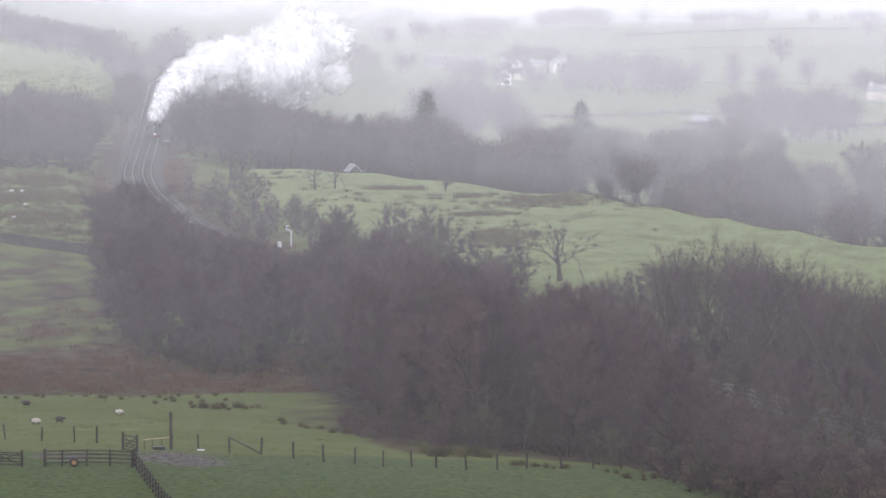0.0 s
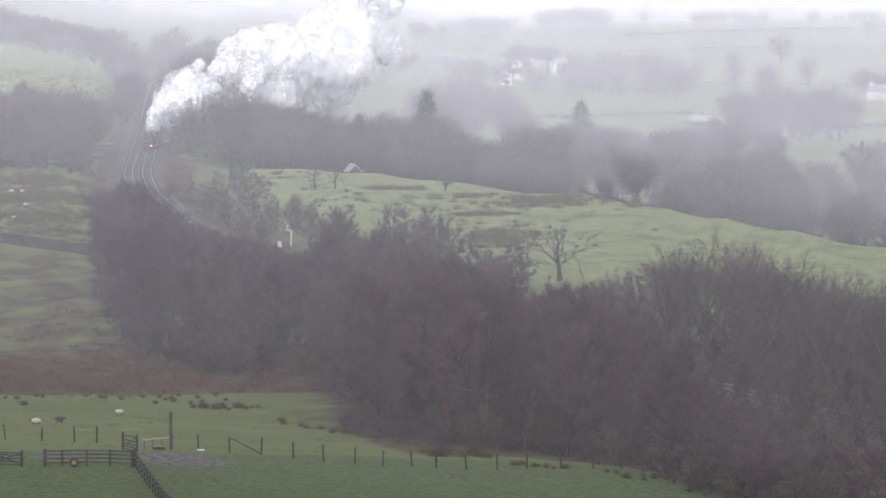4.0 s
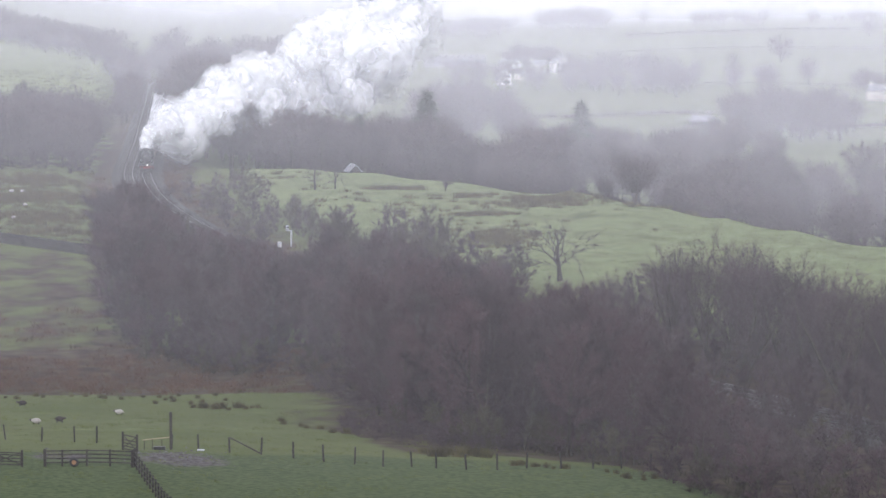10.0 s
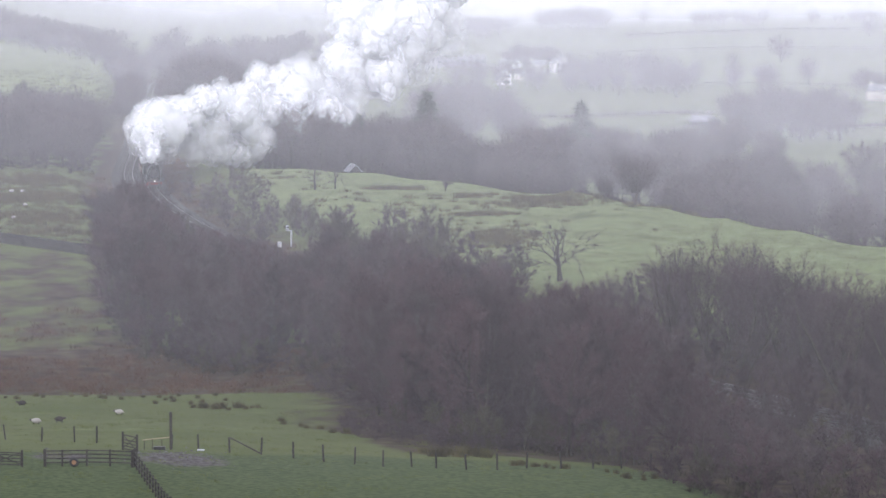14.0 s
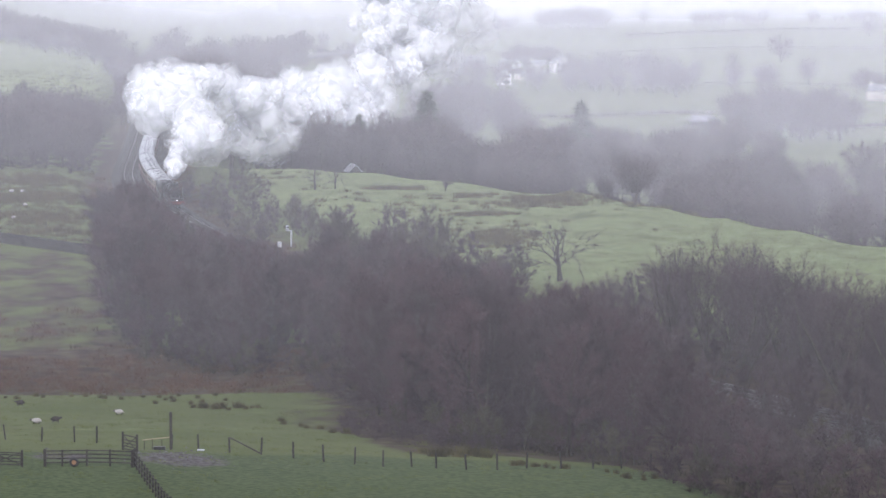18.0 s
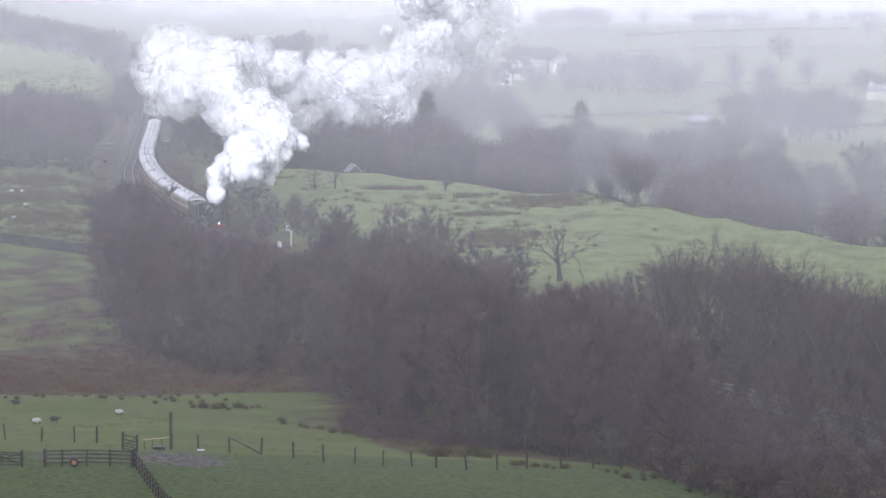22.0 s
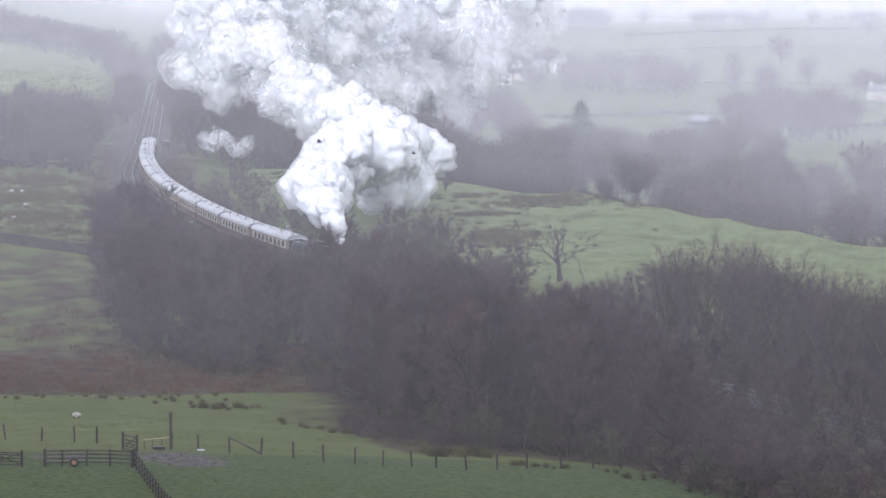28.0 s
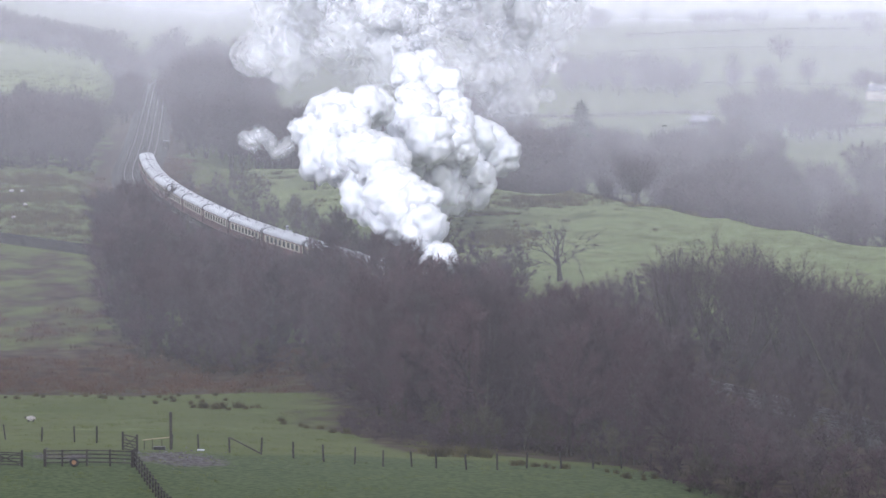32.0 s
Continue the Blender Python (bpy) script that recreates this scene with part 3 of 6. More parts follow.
def spruce(seed, height, width, name="spruce_tree", label="tall dark spruce with drooping tiers of branches"):
    rng = np.random.default_rng(seed)
    tv, tf, tris = [], [], []
    tube(tv, tf, np.array([(0, 0, -0.4), (0, 0, height * 0.5), (0, 0, height)]), [0.2, 0.12, 0.02], 6)
    for i in range(280):
        q = rng.uniform(0.06, 1) ** 0.85
        reach = width * (1.02 - q) * rng.uniform(0.7, 1.1)
        az = rng.uniform(0, 2 * math.pi)
        out = np.array([math.cos(az), math.sin(az), -0.25 + 0.3 * q])
        p0 = np.array([0, 0, q * height])
        m = 9
        g = rng.uniform(0.1, 1, m)[:, None]
        tb = p0 + out * reach * g
        td = out + rng.normal(0, 0.5, (m, 3)) + (0, 0, -0.3)
        te = tb + td * 0.5
        sd = np.cross(td, rng.normal(0, 1, (m, 3)))
        sd *= (0.11 / np.linalg.norm(sd, axis=1))[:, None]
        tris.append(np.stack([tb - sd, tb + sd, te], 1))
    for i in range(5):
        a = 2.5 * i
        tip = np.array([(0.16 * math.cos(a), 0.16 * math.sin(a), height * 0.93), (-0.16 * math.cos(a), -0.16 * math.sin(a), height * 0.93), (0, 0, height * 1.05)])
        tris.append(tip[None])
    t = thing(name, label, "tree")
    part("trunk", raw("trunk", tv, tf, BARK, True), BARK, t)
    part("crown", crown_mesh("crown", np.concatenate(tris), NEEDLES), NEEDLES, t)
    t["tall"] = height
    return t


def leafy_bush(seed, height, width, mat, name, label):
    """An evergreen: short stems and many small leaf clumps with gaps."""
    rng = np.random.default_rng(seed)
    tv, tf, tris = [], [], []
    for i in range(5):
        e = np.array([rng.normal(0, width * 0.3), rng.normal(0, width * 0.3), height * rng.uniform(0.5, 0.8)])
        tube(tv, tf, np.array([(0, 0, -0.3), e * 0.5 + (0, 0, 0.2), e]), [0.12, 0.07, 0.02], 4)
    for i in range(60):
        u = rng.normal(0, 1, 3)
        u /= np.linalg.norm(u)
        c = np.array([0, 0, height * 0.52]) + u * np.array([width * 0.5, width * 0.5, height * 0.46]) * rng.uniform(0.5, 1)
        m = 30
        tb = c + rng.normal(0, 0.13 * width, (m, 3))
        td = rng.normal(0, 1, (m, 3))
        te = tb + td * 0.22
        sd = np.cross(td, rng.normal(0, 1, (m, 3)))
        sd *= (0.12 / np.linalg.norm(sd, axis=1))[:, None]
        tris.append(np.stack([tb - sd, tb + sd, te], 1))
    t = thing(name, label, "tree")
    part("trunk", raw("trunk", tv, tf, BARK, True), BARK, t)
    part("crown", crown_mesh("crown", np.concatenate(tris), mat), mat, t)
    t["tall"] = height
    return t


BIRCH = [tree_kind("birch_tree", "bare birch in a dense wood, purple-brown winter twigs", 11 + i, BARK, RED_TWIGS if i < 2 else TWIGS, 10, w, limbs=40, tubes=2, shoots=8, twigs=11, twig=1.0, thick=0.042, lean=0.42, low=0.05, trunk=0.12, stems=s) for i, (w, s) in enumerate([(2.6, 1), (2.9, 2), (3.1, 3)])]
ASH = [tree_kind("ash_tree", "slender bare ash in the railway wood, grey-brown twigs", 21 + i, b, TWIGS, 10, w, limbs=38, shoots=8, twigs=11, twig=1.0, thick=0.04, lean=0.5, low=0.1, trunk=0.13, stems=s) for i, (w, s, b) in enumerate([(2.6, 1, PALE_BARK), (2.8, 2, BARK)])]
TALL = [tree_kind("alder_tree", "tall bare tree beside the railway, fine upright branches", 31 + i, BARK, TWIGS, 13, w, dome_tree, base=b, limbs=54, shoots=10, twigs=9, twig=0.9, thick=0.029, trunk=0.3, stems=s) for i, (w, s, b) in enumerate([(8, 1, 0.12), (7.2, 3, 0.1), (8.6, 2, 0.16)])]
OAK = [tree_kind("oak_tree", "bare spreading oak standing in the pasture", 51 + i, BARK, TWIGS, 10, w, dome_tree, base=0.3, limbs=56, shoots=9, twigs=8, twig=0.8, thick=0.06, trunk=0.5) for i, w in enumerate([12.5, 11])]
FAR = [tree_kind("valley_tree" if i < 2 else "sycamore_tree", "bare winter tree in the misty valley wood" if i < 2 else "round-headed leafless sycamore in the misty valley", 71 + i, BARK, TWIGS, 13, w, dome_tree, base=b, limbs=44, shoots=8, twigs=6, twig=1.15, thick=0.105, trunk=0.26, stems=s) for i, (w, s, b) in enumerate([(9.5, 1, 0.12), (11, 2, 0.08), (10.5, 1, 0.2), (12, 2, 0.15)])]
DIM = [tree_kind("hillside_tree" if i else "hedgerow_tree", "faint many-stemmed tree on the misty far hillside" if i else "faint bare hedgerow tree in the mist", 81 + i, BARK, TWIGS, 13, w, dome_tree, base=b, limbs=34, shoots=7, twigs=6, twig=1.3, thick=0.17, trunk=0.34, stems=s, tubes=5) for i, (w, s, b) in enumerate([(10.5, 1, 0.2), (12.5, 2, 0.12)])]
SCRUB = [tree_kind("thorn_bush", "leafless thorn bush, tangled brown twigs", 91 + i, BARK, m, 4, 1.7, limbs=22, tubes=4, shoots=6, twigs=10, twig=0.6, thick=0.045, lean=0.4, low=0.08, stems=3) for i, m in enumerate([TWIGS, OLIVE_TWIGS])]
STAG = tree_kind("dead_oak", "gnarled leafless oak with few thick crooked limbs", 120, BARK, TWIGS, 7, 4.2, limbs=24, shoots=6, twigs=6, twig=0.6, thick=0.05, lean=0.05, top=0.6, trunk=0.42, low=0.28, wobble=0.5)
SPRUCE = spruce(131, 17, 4.6)
EVERGREEN = leafy_bush(141, 8, 5, IVY, "evergreen_tree", "dark ivy-clad evergreen in the valley wood")
trees_used = set()


def plant(kind, x, y, tall, rng, group="", sink=0.0, wide=1.0):
    """A tree of that height; the first of its kind is the original, later ones are copies."""
    k = tall / kind["tall"]
    m = Matrix.Translation(ground_at(x, y, sink)) @ Matrix.Rotation(rng.uniform(0, 6.28), 4, "Z")
    if kind.name in trees_used:
        t = copy_thing(kind, m)
    else:
        trees_used.add(kind.name)
        t = kind
        t.matrix_basis = m
    t.scale = (k * wide, k * wide, k)
    if group:
        t["group"] = group
    return t


def scatter(rng, n, area, gap, inside):
    """Up to n points in the rectangle area that keep apart and lie inside."""
    pts = []
    for _ in range(n * 30):
        p = (rng.uniform(area[0], area[1]), rng.uniform(area[2], area[3]))
        if inside(*p) and all((p[0] - q[0]) ** 2 + (p[1] - q[1]) ** 2 > gap * gap for q in pts):
            pts.append(p)
            if len(pts) == n:
                break
    return pts


def thicket(name, label, rng, spots):
    """Many leafless bushes too tangled to count, as one mesh of twigs; spots: place, height and breadth."""
    shapes = []
    for kind in SCRUB:
        me = kind.children[[c.name.split(".")[0] for c in kind.children].index("crown")].data
        co = np.empty(len(me.vertices) * 3)
        me.vertices.foreach_get("co", co)
        shapes.append(co.reshape(-1, 3, 3) / kind["tall"])
    out = []
    for x, y, tall, wide in spots:
        a = rng.uniform(0, 6.28)
        turn = np.array([(math.cos(a), math.sin(a), 0), (-math.sin(a), math.cos(a), 0), (0, 0, 1)])
        out.append((rng.choice(shapes) @ turn) * (tall * wide, tall * wide, tall) + tuple(ground_at(x, y)))
    tagged(new(name, crown_mesh(name, np.concatenate(out), TWIGS)), label, "undergrowth", kind="stuff")


def near_edge(x):
    """The wood's edge towards the fields."""
    return float(np.interp(x, [-60, -40, -33, -27, -13, -8, -4, 2, 11, 14, 17, 20, 26, 40, 60], [385, 372, 346, 337, 322, 300, 271, 254, 247, 241, 230, 219, 207, 192, 180]))


def sight_limit(x, y):
    """How tall the wood may grow: it was cut back so that the trains can be seen over it from the hill."""
    bearing = x / y
    low = np.interp(bearing, [-0.108, -0.1, -0.0935, -0.0895, -0.085, -0.08, -0.07, -0.06, -0.052, -0.043, -0.036, -0.03, -0.02, -0.01, 0.0, 0.03, 0.05, 0.06, 0.08, 0.1, 0.14],
                    [0.0785, 0.0745, 0.0735, 0.078, 0.083, 0.0862, 0.0892, 0.0915, 0.0943, 0.0948, 0.086, 0.0815, 0.0865, 0.0925, 0.0965, 0.1035, 0.1055, 0.111, 0.1355, 0.1465, 0.158])
    return 42 - low * y


def plant_woods():
    rng = random.Random(5)
    wood = lambda x, y: y > near_edge(x) and -60 < line_offset(x, y) < -6.5 and x / y > -0.107
    for x, y in scatter(rng, 330, (-50, 50, 198, 490), 2.5, wood):
        h = min(rng.uniform(8.5, 12), sight_limit(x, y) - float(land(x, y)) - rng.uniform(0, 1.0)) * 0.98
        if h > 2.4:
            kind = rng.choice(BIRCH + ASH + BIRCH) if h > 5 else rng.choice(SCRUB + BIRCH[:1])
            plant(kind, x, y, h, rng, "birch wood below the railway", wide=1.05 if h > 7 else 1.35)
    # undergrowth along the wood's edge
    for x, y in scatter(rng, 120, (-46, 40, 198, 400), 1.7, lambda x, y: -2.5 < y - near_edge(x) < 8 and line_offset(x, y) < -8 and x / y > -0.104):
        plant(rng.choice(SCRUB), x, y, rng.uniform(1.4, 3.2), rng, "undergrowth at the wood's edge", wide=1.2)
    edge = scatter(rng, 90, (-16, 24, 212, 320), 1.1, lambda x, y: -9 < y - near_edge(x) < -0.5 and y > 0.25 * (x + 3) ** 2 * (x < -3) + 250 - 1.35 * max(0, x - 8) - 3.4 * (x + 3) * (x < -3))
    edge += scatter(rng, 70, (-9, 12, 250, 285), 1.0, lambda x, y: 1.5 < y - float(np.interp(x, [-9, -5, -3, 2, 11], [264, 255, 251, 250, 247])) < 14)
    thicket("edge_thicket", "low tangled brown scrub along the wood's edge", rng, [(x, y, rng.uniform(0.7, 1.5), 1.5) for x, y in edge])
    # slender stems between the field and the rails
    for x, y in scatter(rng, 30, (10, 40, 212, 300), 2.6, lambda x, y: y > near_edge(x) and -30 < line_offset(x, y) < -7 and x / y > 0.055):
        h = 42 - (0.122 + 0.1 * max(0.0, x / y - 0.07)) * y - float(land(x, y)) - rng.uniform(0, 2.5)
        plant(rng.choice(ASH), x, y, max(4.0, h), rng, "birch wood below the railway", wide=0.75)
    # beyond the railway, the tall row
    for x, y in scatter(rng, 44, (12, 75, 235, 372), 3.6, lambda x, y: 5.5 < line_offset(x, y) < 20 and x / y > 0.048):
        crest = float(np.interp(x / y, [0.048, 0.056, 0.065, 0.09, 0.115, 0.14], [0.106, 0.099, 0.0915, 0.0915, 0.097, 0.104]))
        plant(rng.choice(TALL), x, y, (42 - crest * y - float(land(x, y))) * 1.12 - abs(rng.gauss(0, 1.3)), rng, "tall trees beyond the railway")
    for x, y in scatter(rng, 46, (-18, 22, 340, 430), 2.6, lambda x, y: 5 < line_offset(x, y) < 21 and not (0.024 < x / y < 0.058)):
        plant(rng.choice(SCRUB + TALL[1:2]), x, y, rng.uniform(4.2, 6.8), rng, "scrub beyond the railway")
    for x, y in scatter(rng, 62, (-47, -10, 405, 540), 2.1, lambda x, y: 5.5 < line_offset(x, y) < 17 and not (-0.056 < x / y < -0.042 and y < 456)):
        plant(rng.choice(SCRUB), x, y, rng.uniform(2.2, 4.6), rng, "scrub beyond the railway")
    thicket("lineside_thicket", "leafless brown scrub beneath the tall trees", rng, [(x, y, rng.uniform(1.6, 4.2), 1.2) for x, y in scatter(rng, 96, (14, 70, 235, 350), 1.8, lambda x, y: 5 < line_offset(x, y) < 22 and x / y > 0.045)])
    # valley woods behind the pasture
    for x, y in scatter(rng, 150, (-58, 16, 600, 760), 4.3, lambda x, y: line_offset(x, y) > 7 and y > 606 - 1.4 * (x + 20)):
        top = float(np.interp(x / y, [-0.08, -0.07, -0.055, -0.045, -0.03, -0.012, -0.003, 0.004, 0.012], [0.0445, 0.0435, 0.046, 0.048, 0.053, 0.05, 0.047, 0.056, 0.06]))
        h = min(17, 42 - top * y - float(land(x, y)) - rng.uniform(0, 3))
        if h > 4:
            plant(rng.choice(FAR), x, y, h, rng, "woods in the valley")
    for x, y in scatter(rng, 270, (14, 150, 470, 900), 4.3, lambda x, y: y > 655 - x * 2.5 and x / y > 0.02 and not (x / y > 0.105 and y > 715) and not (0.016 < x / y < 0.03 and y > 640 and rng.random() < 0.7) and not (0.04 < x / y < 0.07 and y < 630)):
        plant(rng.choice(FAR), x, y, rng.uniform(7.5, 12.5) if y > 690 or x / y > 0.1 else rng.uniform(10, 18), rng, "woods in the valley")
    for x, y in scatter(rng, 12, (-10, 24, 900, 1010), 5, lambda x, y: True):
        plant(rng.choice(DIM), x, y, rng.uniform(11, 15), rng, "woods in the valley")
    for x, y in scatter(rng, 14, (100, 125, 960, 1040), 4.5, lambda x, y: True):
        plant(rng.choice(DIM), x, y, rng.uniform(11, 15), rng, "woods in the valley")
    for x, y in scatter(rng, 115, (-104, -60, 590, 720), 3.7, lambda x, y: line_offset(x, y) < -9):
        plant(rng.choice(FAR), x, y, rng.uniform(8, 12), rng, "wood beside the railway")
    for x, y in scatter(rng, 60, (-125, -50, 800, 1250), 7, lambda x, y: abs(line_offset(x, y)) > 6 and line_offset(x, y) > (-16 if y > 980 else -10)):
        plant(rng.choice(DIM), x, y, rng.uniform(9, 13), rng, "wood beside the railway")
    thicket("wood_edge_thicket", "leafless scrub at the foot of the railway wood", rng, [(x, y, rng.uniform(2.5, 4.5), 1.4) for x, y in scatter(rng, 34, (-100, -66, 582, 600), 2.2, lambda x, y: line_offset(x, y) < -7)])
    for x, y in scatter(rng, 40, (-112, -58, 760, 1080), 5, lambda x, y: 3.6 < abs(line_offset(x, y)) < 7):
        plant(rng.choice(FAR), x, y, rng.uniform(7, 11), rng, "wood beside the railway")
    for x, y in scatter(rng, 95, (-165, -84, 948, 990), 3.9, lambda x, y: line_offset(x, y) < -7):
        plant(rng.choice(DIM), x, y, rng.uniform(6, 8.5) * (1.25 if x < -118 else 1), rng, "trees along the hilltop")
    for x, y in scatter(rng, 46, (-128, -82, 866, 942), 3.6, lambda x, y: y > 938 - 0.8 * (x + 125) and line_offset(x, y) < -6):
        plant(rng.choice(DIM), x, y, rng.uniform(5, 7.5), rng, "trees along the hilltop")
    thicket("hilltop_thicket", "faint leafless scrub along the misty hilltop", rng, [(x, y, rng.uniform(2.2, 3.8), 1.4) for x, y in scatter(rng, 60, (-165, -110, 944, 952), 1.4, lambda x, y: True)])
    for x, y in scatter(rng, 22, (-66, -38, 770, 840), 4.2, lambda x, y: line_offset(x, y) > 6):
        plant(rng.choice(FAR), x, y, float(np.interp(x, [-66, -56, -38], [16, 17.5, 11])) * rng.uniform(0.85, 1.05), rng, "woods in the valley")
    for lo, hi, n, tall in ((22, 44, 16, 8), (56, 98, 36, 13), (140, 186, 15, 9), (215, 262, 12, 8)):
        for x, y in scatter(rng, n, (lo, hi, 1860, 1905), 2.0, lambda x, y: True):
            plant(rng.choice(DIM), x, y, tall * rng.uniform(0.6, 1.1), rng, "trees along the far skyline")
    for area, n, lo, hi in (((28, 54, 1430, 1490), 20, 7, 11), ((46, 62, 1235, 1290), 14, 9, 13), ((-6, 22, 985, 1110), 24, 10, 14), ((64, 96, 1180, 1260), 10, 7, 11), ((86, 116, 930, 985), 26, 11, 15)):
        for x, y in scatter(rng, n, area, 3.2, lambda x, y: True):
            plant(rng.choice(DIM), x, y, rng.uniform(lo, hi), rng, "trees on the far hillside")
    # far hillside: hedgerow clumps and single trees
    for cx, cy, n, spread in ((20, 1780, 8, 16), (-30, 1750, 8, 20), (30, 1275, 10, 12), (70, 1330, 10, 10), (-40, 1400, 10, 22), (120, 1240, 6, 7), (160, 1180, 9, 9), (90, 1240, 7, 5)):
        for k in range(n):
            plant(rng.choice(DIM), cx + rng.gauss(0, spread), cy + rng.gauss(0, 12), rng.uniform(8, 13), rng, "trees on the far hillside")
    for x, y, h in ((152, 1450, 14), (104, 1330, 8), (126, 1400, 7), (142, 1250, 12), (85, 1240, 15), (97, 745, 12), (108, 800, 9), (225, 1700, 11), (118, 1890, 9)):
        plant(rng.choice(DIM), x, y, h, rng, "trees on the far hillside")


plant_woods()


def plant_single():
    rng = random.Random(9)
    plant(OAK[0], 30.2, 503, 8.8, rng, wide=0.95)
    plant(OAK[1], 25.6, 506, 3.7, rng)
    plant(STAG, 14.6, 399, 6.6, rng, wide=1.35)
    plant(SPRUCE, -3.2, 645, 21.5, rng, wide=1.5)
    plant(SPRUCE, 35.2, 820, 17.8, rng, wide=1.7)
    plant(SPRUCE, -16.5, 632, 15, rng, wide=1.15)
    plant(SPRUCE, 4, 690, 12, rng)
    plant(EVERGREEN, -19, 645, 12, rng)
    plant(OAK[1], 110, 745, 12, rng)
    plant(SCRUB[0], 8.3, 393, 5.2, rng, wide=1.25)
    plant(STAG, -21.4, 537, 4.7, rng)
    plant(STAG, -18, 537, 3.7, rng)
    plant(OAK[0], 0.4, 531, 3.2, rng)
    plant(SCRUB[1], -36, 545, 2.6, rng)


plant_single()


# ---- railway ----
def ribbon(name, s0, s1, step, shape, side, mat, smooth=False):
    """Sweeps a cross-section (side, height) along the line."""
    verts, faces, k = [], [], len(shape)
    ss = np.arange(s0, s1 + step, step)
    for s in ss:
        for o, h in shape:
            verts.append(on_line(s, side + o, h))
    for j in range(len(ss) - 1):
        for i in range(k - 1):
            faces.append((j * k + i, j * k + i + 1, (j + 1) * k + i + 1, (j + 1) * k + i))
    return raw(name, verts, faces, mat, smooth)


def build_railway():
    rail_shape = [(-0.07, -0.16), (-0.015, -0.13), (-0.036, -0.03), (-0.036, 0), (0.036, 0), (0.036, -0.03), (0.015, -0.13), (0.07, -0.16)]
    bed = tagged(new("railway_bed", ribbon("railway_bed", -600, 540, 4, [(-3.6, -0.95), (-2.1, -0.3), (1.65, -0.36), (5.4, -0.3), (6.9, -0.95)], 0, BALLAST)), "wet grey ballast bed of a double-track railway", "railway", kind="structure")
    for side in (0, 3.35):
        for o in (-0.75, 0.75):
            part("rail", ribbon("rail", -600, 540, 2, rail_shape, side + o, STEEL), STEEL, bed)
    bm = box((2.5, 0.26, 0.16), bevel=0.02)
    me = bpy.data.meshes.new("sleeper")
    bm.to_mesh(me)
    bm.free()
    me.materials.append(SLEEPER)
    n = 0
    rest_v, rest_f = [], []
    for side in (0, 3.35):
        for s in np.arange(-330, 535, 0.72):
            a, b = on_line(s, side), on_line(s + 0.5, side)
            m = Matrix.Translation((a.x, a.y, -0.25)) @ Matrix.Rotation(math.atan2(b.y - a.y, b.x - a.x) - math.pi / 2, 4, "Z")
            if 60 < s < 168:
                n += 1
                ob = new("sleeper", me)
                ob.parent = bed
                ob.matrix_basis = m
            else:
                base = len(rest_v)
                for dz in (-0.08, 0.08):
                    for dx, dy in ((-1.25, -0.13), (1.25, -0.13), (1.25, 0.13), (-1.25, 0.13)):
                        rest_v.append(m @ Vector((dx, dy, dz)))
                for f in ((4, 5, 6, 7), (0, 1, 5, 4), (1, 2, 6, 5), (2, 3, 7, 6), (3, 0, 4, 7)):
                    rest_f.append([base + i for i in f])
    ob = part("sleepers", raw("sleepers", rest_v, rest_f, SLEEPER), SLEEPER, bed)
    ob["kind"] = "stuff"


build_railway()

# ---- the train ----
TRAIN_V, TRAIN_A = 9.15, 0.041


def run(t):
    """Metres that the engine's front has gone since the start."""
    return TRAIN_V * t + TRAIN_A * t * t


COACH = 20.0


